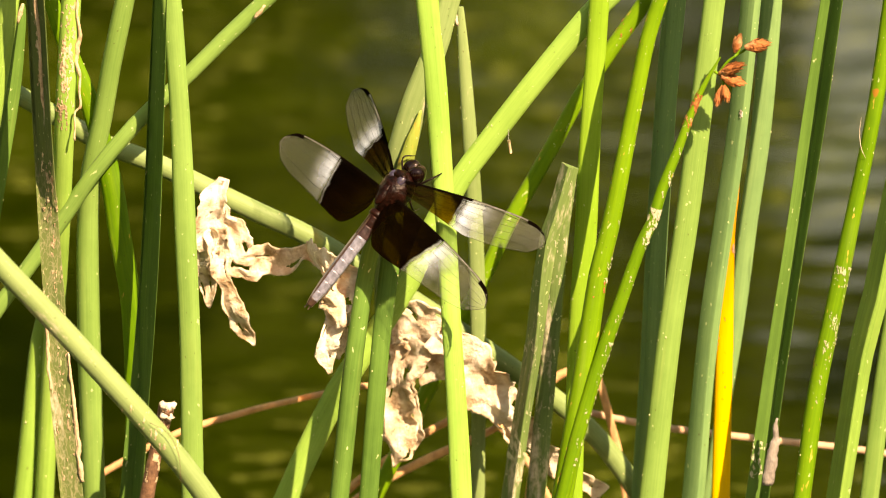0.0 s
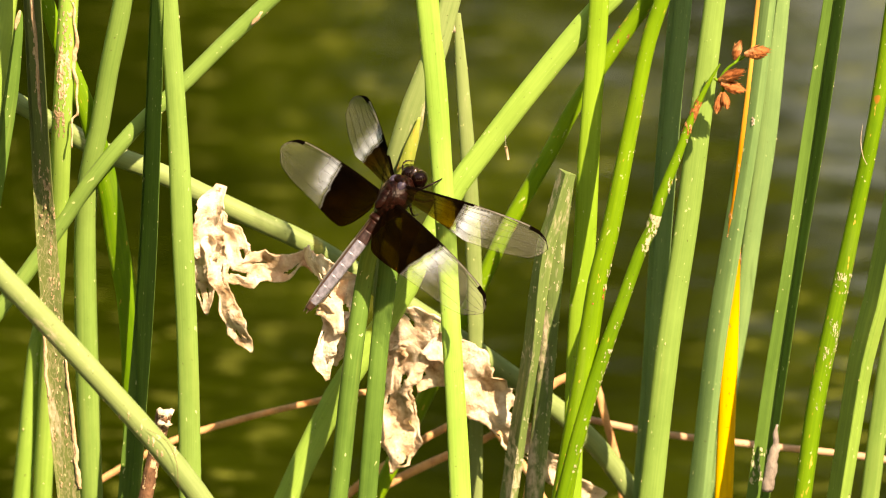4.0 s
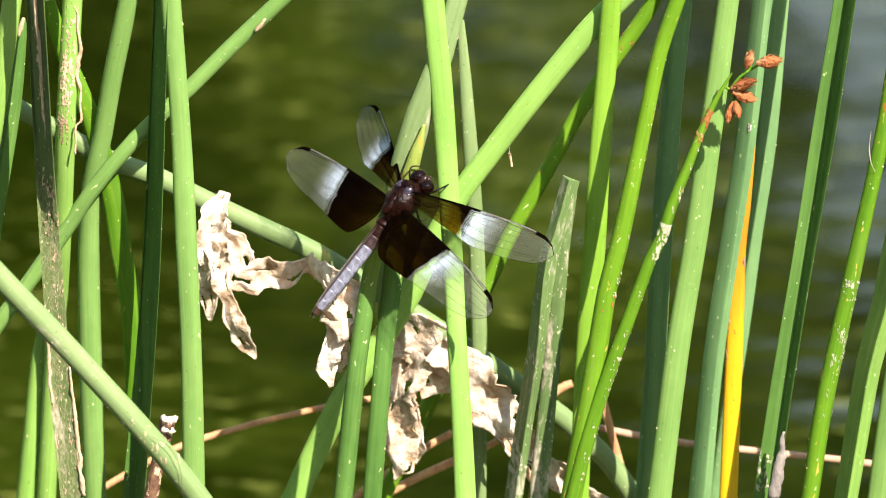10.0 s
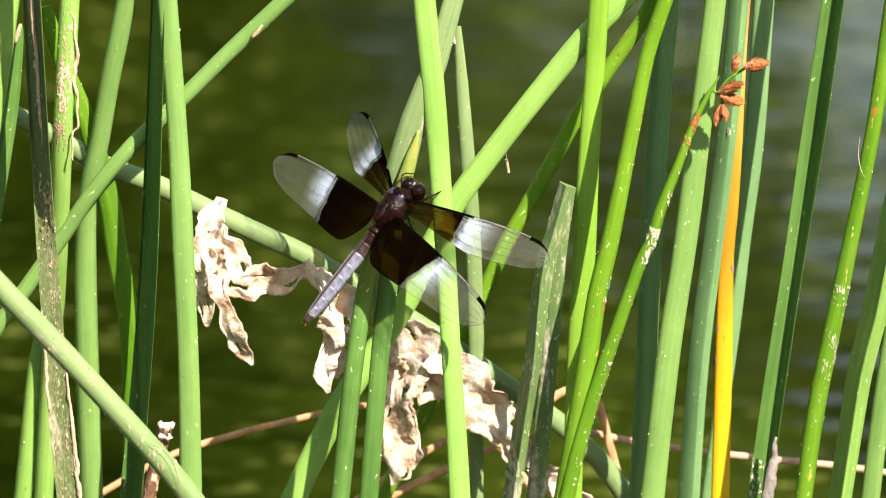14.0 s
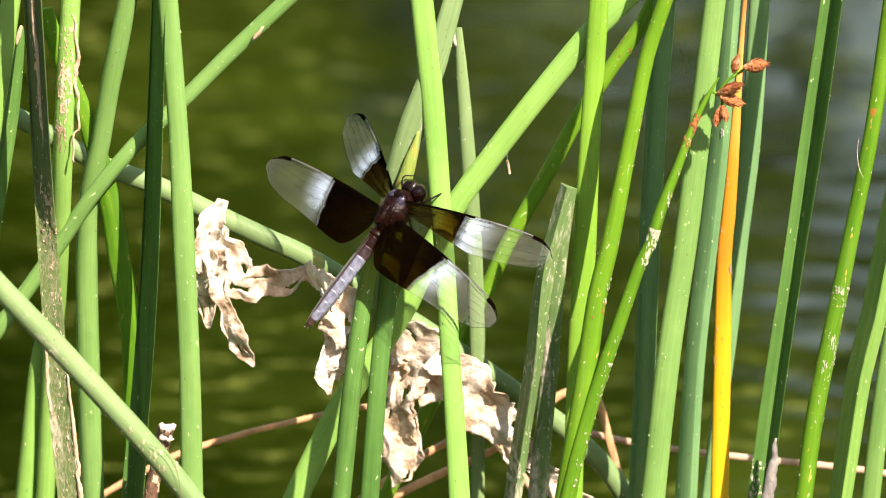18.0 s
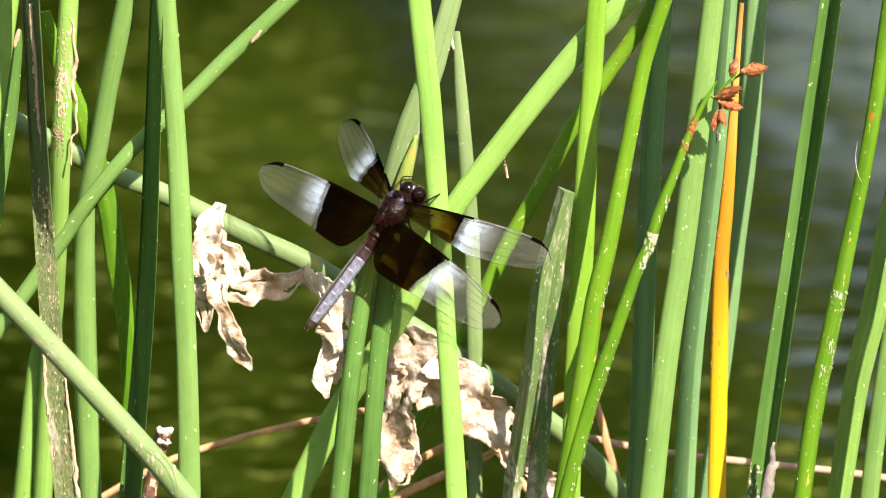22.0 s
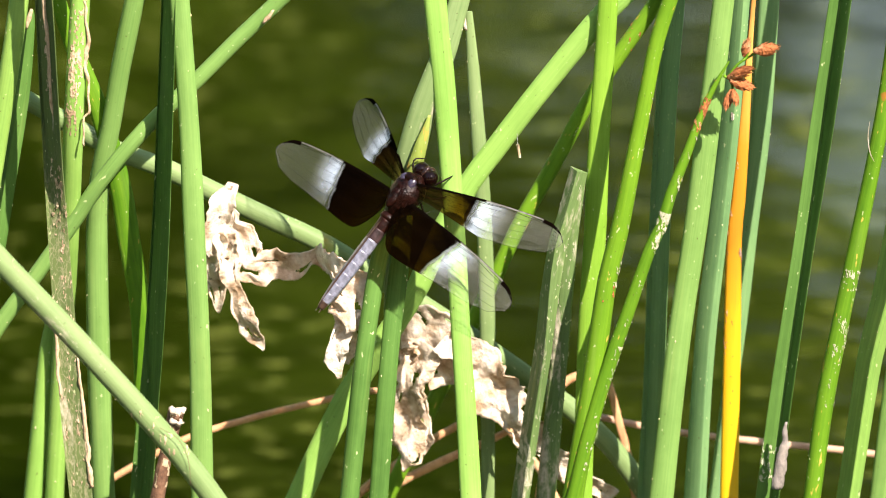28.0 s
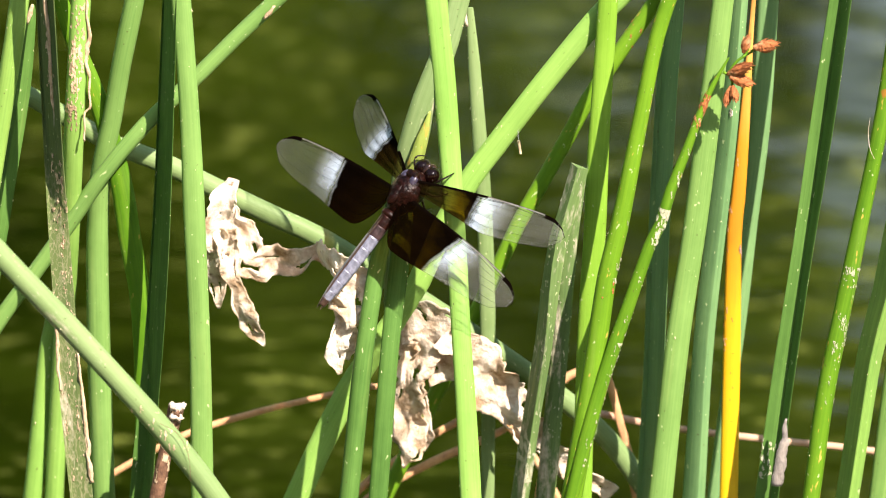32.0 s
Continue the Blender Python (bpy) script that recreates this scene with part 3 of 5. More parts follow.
# shade of the channelled face is partly coloured in
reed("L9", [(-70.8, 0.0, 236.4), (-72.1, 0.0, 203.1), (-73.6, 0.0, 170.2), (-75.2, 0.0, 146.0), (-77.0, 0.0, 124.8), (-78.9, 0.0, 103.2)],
     [3.7, 4.3, 4.7, 4.9, 5.1, 5.7], "vee", -0.42, material="reed_shaded", label="channelled green bulrush blade, its shade partly put into a deeper green", flecks=14, low_fold=0.0, turn=(150, 120), deep=1.3)
reed("L10", [(-68.4, -5.0, 237.9), (-66.2, -5.0, 204.6), (-64.9, -5.0, 171.8), (-63.8, -5.0, 138.7), (-63.5, -5.0, 105.0)],
     [5.1, 5.1, 5.3, 5.4, 5.7], "flat", material="reed_cool", label="cool green bulrush stem with a smooth face in the pond", flecks=14)
reed("L11", [(-117.5, -60.0, 189.9), (-109.3, -60.0, 180.6), (-96.9, -60.0, 166.9), (-84.5, -60.0, 152.6), (-72.0, -60.0, 137.8), (-60.9, -60.0, 123.2)],
     [5.6, 5.6, 5.7, 5.7, 5.7, 5.7], "round", material="reed_old", label="dull green bulrush stem leaning across the others", flecks=14)
reed("M1", [(-4.1, 6.0, 234.7), (-1.8, 3.0, 212.6), (0.1, 0.0, 188.1), (1.6, -5.0, 165.8), (2.7, -13.0, 147.4), (4.0, -18.0, 128.0), (4.9, -22.0, 111.0)],
     [5.7, 5.6, 5.3, 5.1, 5.0, 5.1, 5.4], "flat", material="reed_light", label="bright green bulrush stem on which the dragonfly perches", flecks=14)
reed("M2", [(3.4, 6.4, 234.4), (-0.9, 4.6, 218.8), (-6.4, 3.4, 203.9), (-10.0, 5.0, 190.3), (-11.6, 6.8, 181.5), (-13.5, 6.8, 171.0), (-14.9, 6.8, 161.9), (-16.1, 6.8, 149.8), (-16.7, 6.8, 137.7)],
     [5.1, 5.7, 6.6, 7.1, 6.9, 5.7, 3.4, 2.0, 0.9], "flat", material="reed_old", label="broad green bulrush blade with a yellowing edge behind the dragonfly", flecks=14)
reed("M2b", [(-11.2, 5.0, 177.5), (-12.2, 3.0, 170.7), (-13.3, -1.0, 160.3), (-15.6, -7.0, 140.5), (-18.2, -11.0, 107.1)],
     [2.9, 4.9, 5.0, 4.7, 4.9], "flat", material="reed_shaded", label="smooth green bulrush stem behind the dragonfly", flecks=14, free_top=True)
# part of the wing shadow here is put into the darker green
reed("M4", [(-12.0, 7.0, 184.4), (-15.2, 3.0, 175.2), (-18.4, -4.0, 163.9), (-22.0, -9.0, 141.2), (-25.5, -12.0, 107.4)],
     [2.3, 3.7, 4.3, 4.6, 5.0], "round", material="reed_shaded", label="green bulrush stem coloured darker for the wing shadow", flecks=14, free_top=True)
reed("M5", [(47.1, 14.5, 232.8), (36.5, 14.5, 221.8), (20.2, 16.5, 200.2), (10.9, 18.0, 186.9), (4.5, 18.0, 177.9), (-2.7, 18.0, 164.3), (-8.4, 18.0, 150.7), (-18.6, 18.0, 133.9), (-26.6, 18.0, 120.9), (-34.2, 18.0, 104.8), (-37.6, 18.0, 96.9)],
     [5.7, 5.7, 5.7, 5.7, 5.7, 5.7, 5.7, 6.0, 6.3, 6.6, 6.6], "flat", material="reed_light", label="long slanting bright green bulrush blade", flecks=8)
reed("M6", [(4.4, 26.0, 221.2), (5.5, 26.0, 206.1), (6.9, 26.0, 187.1), (8.1, 26.0, 169.6), (9.0, 26.0, 146.3), (9.4, 26.0, 122.0), (9.3, 26.0, 94.0)],
     [1.7, 3.1, 3.7, 3.9, 3.9, 3.7, 3.6], "flat", material="reed_old", label="upright green bulrush stem standing in the pond", flecks=8, free_top=True)
reed("M7", [(54.4, 32.0, 226.9), (51.0, 32.0, 220.2), (44.2, 32.0, 210.1), (34.5, 32.0, 194.8), (29.6, 32.0, 185.2), (22.6, 32.0, 172.1), (16.8, 32.0, 161.3), (12.2, 32.0, 150.6), (2.3, 32.0, 129.2)],
     [4.2, 4.1, 4.0, 4.0, 4.0, 4.0, 4.0, 4.0, 4.0], "round", material="reed_spotted", label="slanting green bulrush stem in half shade", flecks=8)
reed("M8a", [(32.3, 4.0, 185.7), (28.8, 4.0, 171.9), (26.9, 4.0, 165.8), (24.9, 4.0, 152.3), (23.3, 4.0, 137.7), (20.7, 4.0, 120.4), (18.2, 4.0, 101.8)],
     [4.6, 4.6, 4.6, 4.6, 4.4, 4.3, 4.3], "ridge", -0.1, material="reed_worn", label="broken grey-green bulrush blade with whitish scurf", low_fold=0.08, low_depth=1.9, turn=(161, 140), free_top=True)
reed("M8b", [(32.6, 8.0, 181.8), (31.2, 8.0, 173.6), (29.8, 8.0, 164.5), (28.7, 8.0, 150.9), (27.6, 8.0, 136.4), (26.0, 8.0, 119.0), (24.4, 8.0, 100.4)],
     [2.9, 3.7, 4.3, 4.3, 4.3, 4.6, 4.9], "flat", material="reed_worn", label="broken grey-green bulrush blade with whitish scurf", free_top=True)
reed("R1", [(40.2, 10.5, 233.3), (38.9, 10.5, 210.9), (37.6, 10.5, 189.1), (36.7, 10.5, 165.1), (35.2, 10.5, 142.6), (34.3, 10.5, 119.7), (33.9, 10.5, 99.5)],
     [5.0, 5.0, 5.4, 5.6, 5.1, 4.9, 4.9], "flat", material="reed_lime", label="lime-green sunlit bulrush stem in the pond", flecks=14)
reed("R2", [(56.6, -7.0, 238.5), (52.0, -7.0, 223.5), (48.6, -7.0, 205.5), (42.6, -7.0, 172.8), (39.7, -7.0, 160.5), (36.2, -7.0, 134.7), (31.6, -7.0, 105.7)],
     [4.0, 3.9, 3.9, 4.6, 4.9, 5.3, 5.4], "round", material="reed_spotted", label="thin green bulrush stem with rust and yellow spots", flecks=14)
reed("R4", [(57.5, 22.0, 229.9), (55.8, 22.0, 206.7), (54.6, 22.0, 184.2), (53.4, 22.0, 156.9), (52.4, 22.0, 124.9), (51.0, 22.0, 95.4)],
     [5.1, 5.1, 5.1, 5.1, 5.1, 4.9], "vee", -0.28, material="reed_blue", label="bluish-green bulrush stem in the pond", flecks=8, deep=1.06)
reed("R5", [(69.3, 2.0, 235.8), (66.0, 2.0, 205.6), (62.2, 2.0, 172.1), (58.0, 2.0, 141.4), (54.1, 2.0, 102.5)],
     [5.3, 5.7, 6.0, 5.9, 6.0], "flat", material="reed_cool", label="broad green bulrush stem with a smooth sunlit face", flecks=14)
reed("R6", [(74.9, 13.0, 232.6), (72.0, 13.0, 194.7), (69.2, 13.0, 168.5), (65.7, 13.0, 135.6), (63.4, 13.0, 98.6)],
     [5.0, 4.9, 5.0, 5.1, 5.4], "ridge", 0.15, material="reed_blue", label="bluish-green bulrush stem in the pond", flecks=8)
reed("R7", [(77.4, 14.5, 232.1), (76.3, 14.5, 216.5), (75.0, 14.5, 195.6), (73.5, 14.5, 174.5), (72.5, 14.5, 163.9), (72.1, 14.5, 135.1), (71.6, 14.5, 98.1)],
     [1.1, 1.4, 2.6, 3.6, 3.9, 4.4, 4.6], "flat", material="reed_yellow", label="withering bulrush stem, yellow below and orange above", free_top=True)
reed("R8", [(82.0, 30.5, 227.3), (79.8, 30.5, 189.2), (77.0, 30.5, 162.8), (74.3, 30.5, 135.8), (69.0, 30.5, 92.4)],
     [5.2, 5.0, 4.6, 4.2, 3.8], "flat", material="reed_blue", label="bluish-green bulrush stem in the pond", flecks=8)
# its dark side owes some of its shade to the deepened colour
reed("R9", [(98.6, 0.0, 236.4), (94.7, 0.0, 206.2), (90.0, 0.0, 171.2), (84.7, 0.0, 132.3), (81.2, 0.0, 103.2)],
     [5.1, 5.4, 5.1, 5.3, 5.9], "vee", 0.08, material="reed_shaded", label="channelled green bulrush blade, its shade partly put into a deeper green", flecks=14, low_fold=0.2, turn=(215, 120), deep=1.1)
reed("R10", [(113.2, -7.0, 238.5), (108.8, -7.0, 204.6), (103.1, -7.0, 172.7), (101.4, -7.0, 163.4), (95.2, -7.0, 129.7), (92.3, -7.0, 105.7)],
     [4.0, 4.0, 4.1, 4.3, 4.7, 4.6], "round", material="reed_spotted", label="thin green bulrush stem with rust and yellow spots", flecks=14)
reed("R11", [(121.5, -2.0, 214.1), (114.2, -2.0, 176.8), (110.0, -2.0, 152.8), (106.5, -2.0, 137.6), (101.9, -2.0, 103.9)],
     [5.7, 6.3, 6.3, 6.3, 5.7], "ridge", 0.04, material="reed", label="wide green bulrush blade with a shaded side", flecks=14, deep=1.5)
reed("R12", [(118.3, 6.0, 166.7), (112.8, 6.0, 128.9), (109.9, 6.0, 101.1)],
     [4.9, 4.9, 4.9], "flat", material="reed_cool", label="cool green bulrush stem with a smooth face in the pond", flecks=14)
reed("R3", [(70.0, -9.0, 218.6), (67.7, -9.0, 214.5), (64.9, -9.0, 209.0), (62.5, -9.0, 203.0), (59.8, -9.0, 195.0), (55.6, -9.0, 183.8), (53.1, -9.0, 174.9), (50.4, -9.0, 169.2), (44.8, -9.0, 152.1), (39.3, -9.0, 135.5), (34.7, -9.0, 118.5), (31.9, -9.0, 106.4)],
     [0.4, 1.0, 1.6, 2.0, 2.4, 2.9, 3.0, 3.1, 3.4, 3.7, 3.7, 3.4], "round", material="reed_spotted", label="thin spotted bulrush stem that bears a brown seed head", flecks=14, free_top=True)
reed("B1", [(-9.4, 42.0, 114.1), (-21.0, 42.0, 113.9), (-41.5, 42.0, 109.3), (-53.2, 42.0, 106.1), (-69.4, 42.0, 100.6), (-87.0, 42.0, 90.6), (-94.4, 42.0, 84.8)],
     [1.3, 1.7, 1.7, 1.9, 2.0, 1.9, 1.9], "round", material="dry_stalk", label="dead red-brown stalk, bent over the water", name="dead_stalk", category="dead stalk", group="dead stalks", wear=0.09, step=3, free_top=True)
reed("B2", [(29.4, 44.0, 108.9), (38.4, 44.0, 106.1), (57.6, 44.0, 102.1), (82.5, 44.0, 99.0), (110.2, 44.0, 95.8), (134.3, 44.0, 90.8), (149.2, 44.0, 80.2)],
     [1.7, 1.9, 2.0, 2.0, 2.0, 2.0, 2.0], "round", material="dry_pale", label="dead pale pinkish stalk lying over the water", name="dead_stalk", category="dead stalk", group="dead stalks", wear=0.09, step=3, free_top=True)
reed("B3", [(40.0, 40.0, 118.8), (41.5, 40.0, 113.4), (43.6, 40.0, 104.9), (45.7, 40.0, 97.2), (47.0, 40.0, 89.1)],
     [1.4, 1.9, 2.0, 2.0, 1.9], "flat", material="dry_stalk", label="dead red-brown stalk, bent over the water", name="dead_stalk", category="dead stalk", group="dead stalks", wear=0.09, step=3, free_top=True)
reed("B4", [(14.6, 38.0, 104.4), (9.6, 38.0, 101.6), (-2.0, 38.0, 96.3), (-13.8, 38.0, 90.1), (-19.6, 38.0, 86.2)],
     [1.7, 2.1, 2.3, 2.3, 2.3], "round", material="dry_stalk", label="dead red-brown stalk, bent over the water", name="dead_stalk", category="dead stalk", group="dead stalks", wear=0.09, step=3, free_top=True)
reed("B5", [(2.3, 41.0, 105.2), (-5.7, 41.0, 100.5), (-16.1, 41.0, 92.8), (-22.6, 41.0, 87.5)],
     [2.1, 2.1, 2.1, 2.1], "round", material="dry_stalk", label="dead red-brown stalk, bent over the water", name="dead_stalk", category="dead stalk", group="dead stalks", wear=0.09, step=3, free_top=True)
reed("B6", [(33.3, 42.0, 118.4), (30.1, 42.0, 116.9), (26.9, 42.0, 113.5), (26.0, 42.0, 107.3)],
     [2.1, 2.3, 2.1, 2.0], "round", material="dry_stalk", label="dead red-brown stalk, bent over the water", name="dead_stalk", category="dead stalk", group="dead stalks", wear=0.09, step=3, free_top=True)
reed("B7", [(12.8, 36.0, 107.8), (17.7, 36.0, 101.6), (22.1, 36.0, 95.5), (25.7, 36.0, 89.3)],
     [1.9, 2.0, 2.0, 1.9], "round", material="dry_stalk", label="dead red-brown stalk, bent over the water", name="dead_stalk", category="dead stalk", group="dead stalks", wear=0.09, step=3, free_top=True)
reed("stub", [(-69.6, -16.0, 128.5), (-70.8, -16.0, 122.8), (-72.6, -16.0, 115.2), (-74.1, -16.0, 107.6)],
     [4.0, 4.0, 4.1, 4.3], "round", material="bark", label="broken dead brown stub with a whitish frayed end", name="dead_stub", category="dead stalk", group="dead stalks", wear=0.2, step=2, free_top=True)

# ---- the dragonfly ----
# its own axes: x to its right, y forward, z out of its back
RIGHT = (SIDE * 0.64 + UP * -0.46 + TOWARD * 0.61).normalized()
AHEAD = SIDE * 0.61 + UP * 0.79 + TOWARD * -0.05
AHEAD = (AHEAD - RIGHT * AHEAD.dot(RIGHT)).normalized()
BACK = RIGHT.cross(AHEAD)
PERCH = Vector(MID) + SIDE * -0.01200 + UP * 0.00943 + TOWARD * 0.0090


def perched(u=0.0, v=0.0, turn=0.0):
    """The insect's pose, shifted u and v mm across the view and turned in its plane."""
    m = Matrix((RIGHT, AHEAD, BACK)).transposed().to_4x4()
    spin = Matrix.Rotation(radians(turn), 4, TOWARD)
    return Matrix.Translation(PERCH + SIDE * (u / 1000) + UP * (v / 1000)) @ spin @ m


dragonfly = tagged(new("dragonfly"), "dark brown dragonfly with black and white banded wings on a stem", "dragonfly")
dragonfly.matrix_world = perched()


def blob(name, centre, size, material, parent, label="", rough=0.0, rings=14, sides=18, shape=None, shift=None):
    """A rounded body in mm along y, with its half sizes; shape(t) swells it along its length."""
    verts, faces = [], []
    for i in range(rings + 1):
        t = i / rings
        a = math.pi * t
        r = shape(t) if shape else math.sin(a)
        yy = -math.cos(a) if not shape else 2 * t - 1
        for j in range(sides):
            u = 2 * math.pi * j / sides
            k = 1 + rough * noise.noise((math.cos(u) * 2 + centre[0], yy * 3 + centre[1], math.sin(u) * 2))
            x, z = size[0] * r * math.cos(u) * k, size[2] * r * math.sin(u) * k
            if shift:
                z += shift(math.cos(u), math.sin(u), t)
            verts.append(Vector((x, size[1] * yy, z)) / 1000)
    for i in range(rings):
        for j in range(sides):
            faces.append((i * sides + j, i * sides + (j + 1) % sides, (i + 1) * sides + (j + 1) % sides, (i + 1) * sides + j))
    faces.append(tuple(range(sides))[::-1])
    faces.append(tuple(range(rings * sides, (rings + 1) * sides)))
    ob = mesh_object(name, verts, faces, material, parent, label)
    ob.location = Vector(centre) / 1000
    return ob


def bristles(name, parent, spots, material, seed):
    """Short fine hairs standing out of a body."""
    rnd = random.Random(seed)
    verts, faces = [], []
    for c, size, count in spots:
        for _ in range(count):
            d = Vector((rnd.gauss(0, 1), rnd.gauss(0, 1), rnd.gauss(0.3, 1))).normalized()
            p = Vector((c[0] + d.x * size[0], c[1] + d.y * size[1], c[2] + d.z * size[2]))
            q = p + (d + Vector((rnd.gauss(0, 0.3), rnd.gauss(0, 0.3), 0))) * rnd.uniform(0.5, 1.1)
            w = d.orthogonal().normalized() * 0.035
            i = len(verts)
            verts += [(p - w) / 1000, (p + w) / 1000, q / 1000]
            faces.append((i, i + 1, i + 2))
    ob = mesh_object(name, verts, faces, material, parent)
    return tagged(ob, kind="stuff")


thorax = blob("thorax", (0, 0.4, 0), (4.1, 6.4, 4.4), "thorax", dragonfly, "dull red-brown hairy thorax", 0.16,
              shape=lambda t: (math.sin(math.pi * (0.06 + 0.88 * t)) ** 0.55) * (0.84 + 0.22 * math.sin(2.6 * t)))
blob("shoulder", (0, 4.4, 2.6), (2.4, 1.5, 1.5), "thorax", thorax, "", 0.25)
for side in (-1, 1):
    blob("shoulder_plate", (1.55 * side, 3.5, 3.0), (1.15, 1.6, 1.0), "plate", thorax, "glossy violet-black shoulder plate", 0.15)
blob("wing_root", (0, -1.6, 3.5), (1.5, 3.4, 1.2), "thorax", thorax, "", 0.35)
bristles("hair", thorax, [((0, 0.4, 0), (4.0, 5.8, 4.2), 1000)], "hair", 3)
head = blob("head", (0, 7.6, -1.8), (2.6, 1.9, 2.1), "chitin", dragonfly, "dark glossy head", 0.08)
for side in (-1, 1):
    blob("compound_eye", (1.75 * side, 0.35, 0.55), (2.05, 2.35, 2.35), "eye", head, "glossy maroon-black eye", 0.0, 16, 20)
blob("face", (0, 1.7, -0.7), (1.5, 1.3, 1.5), "face", head, "brown face", 0.2)
blob("vertex", (0, 0.9, 1.8), (0.9, 1.7, 0.85), "face", head, "", 0.2)
blob("neck", (0, 6.2, -0.9), (1.6, 1.3, 1.6), "chitin", dragonfly, "", 0.2)
abdomen = blob("abdomen", (0, -6.4, 0.2), (2.4, 1.5, 2.3), "abdomen_red", dragonfly, "red-brown abdomen that turns blue-grey towards its tip", 0.1)
y = 0.0
for i in range(9):
    length = (3.0, 3.2, 3.6, 3.6, 3.6, 3.4, 3.0, 2.4, 1.8)[i]
    w0 = (2.1, 2.0, 1.98, 2.0, 2.0, 1.95, 1.82, 1.6, 1.3)[i]
    w1 = (2.0, 1.98, 2.0, 2.0, 1.95, 1.82, 1.6, 1.3, 0.95)[i]
    blob("segment", (0, y - length / 2 - 0.9, 0.05 * i), (1.0, length / 2 + 0.12, 0.82), "abdomen_red" if i < 1 else "abdomen_mid" if i < 2 else "abdomen_blue" if i < 8 else "chitin",
         abdomen, "", 0.05, 8, 18, shape=lambda t, a=w1, b=w0: (a + (b - a) * t) * (0.97 + 0.03 * math.sin(math.pi * t) ** 0.3),
         shift=lambda c, s, t: 0.35 * max(0, s) ** 6)
    if 1 <= i < 8:
        blob("joint", (0, y - length - 0.9, 0.05 * i + 0.02), (w1 * 1.01, 0.3, w1 * 0.845), "chitin", abdomen, "", 0, 4, 18)
    y -= length
tube("back_line", [(0, -0.0012, 0.0020), (0, -0.012, 0.00212), (0, -0.022, 0.00206), (0, -0.0268, 0.0016)], [0.0002, 0.0003, 0.00028, 0.00016], "chitin", abdomen, 5,
     "dark line along the back")
for side in (-1, 1):
    tube("tail_appendage", [(0.45 * side / 1000, (y - 0.4) / 1000, 0.0005), (0.6 * side / 1000, (y - 2.1) / 1000, 0.0006)],
         [0.00035, 0.00012], "chitin", abdomen, 6, step=0.0004)

# wings: x along the wing from its root, y towards its front edge
FRONT_PLAN = dict(length=40.0, chord=9.4, lead=lambda s: 1.5 + 0.9 * math.sin(math.pi * s) - 3.4 * max(0, s - 0.8) ** 1.6 * 4,
                  depth=lambda s: min(1.0, 0.30 + 1.45 * s) * (1 - max(0, s - 0.62) ** 2.2 * 3.3) if s < 0.97 else 0.50)
HIND_PLAN = dict(length=38.0, chord=13.6, lead=lambda s: 1.4 + 0.9 * math.sin(math.pi * s) - 3.4 * max(0, s - 0.8) ** 1.6 * 4,
                 depth=lambda s: (0.34 + 0.66 * math.sin(min(1, s / 0.17) * math.pi / 2) ** 0.8) * (1 - 0.36 * max(0, s - 0.25) ** 1.1 / 0.75 - max(0, s - 0.7) ** 2.1 * 3.2) if s < 0.97 else 0.30)


def wing_point(plan, side, s, q):
    """s along the wing, q from its front edge (0) to its hind edge (1); the membrane is gently cambered and corrugated."""
    end = max(0.0, min(1.0, (1 - s) / 0.09)) ** 0.5
    top = plan["lead"](s)
    low = top - plan["chord"] * plan["depth"](min(s, 0.965))
    mid = top * 0.55 + low * 0.45
    yy = mid + ((top + (low - top) * q) - mid) * end
    yy += 1.7 * s
    z = 0.25 * math.sin(q * 19) * (1 - s) + 0.5 * math.sin(math.pi * q) * (0.4 + 0.6 * s)
    return Vector((side * s * plan["length"], yy, z)) / 1000


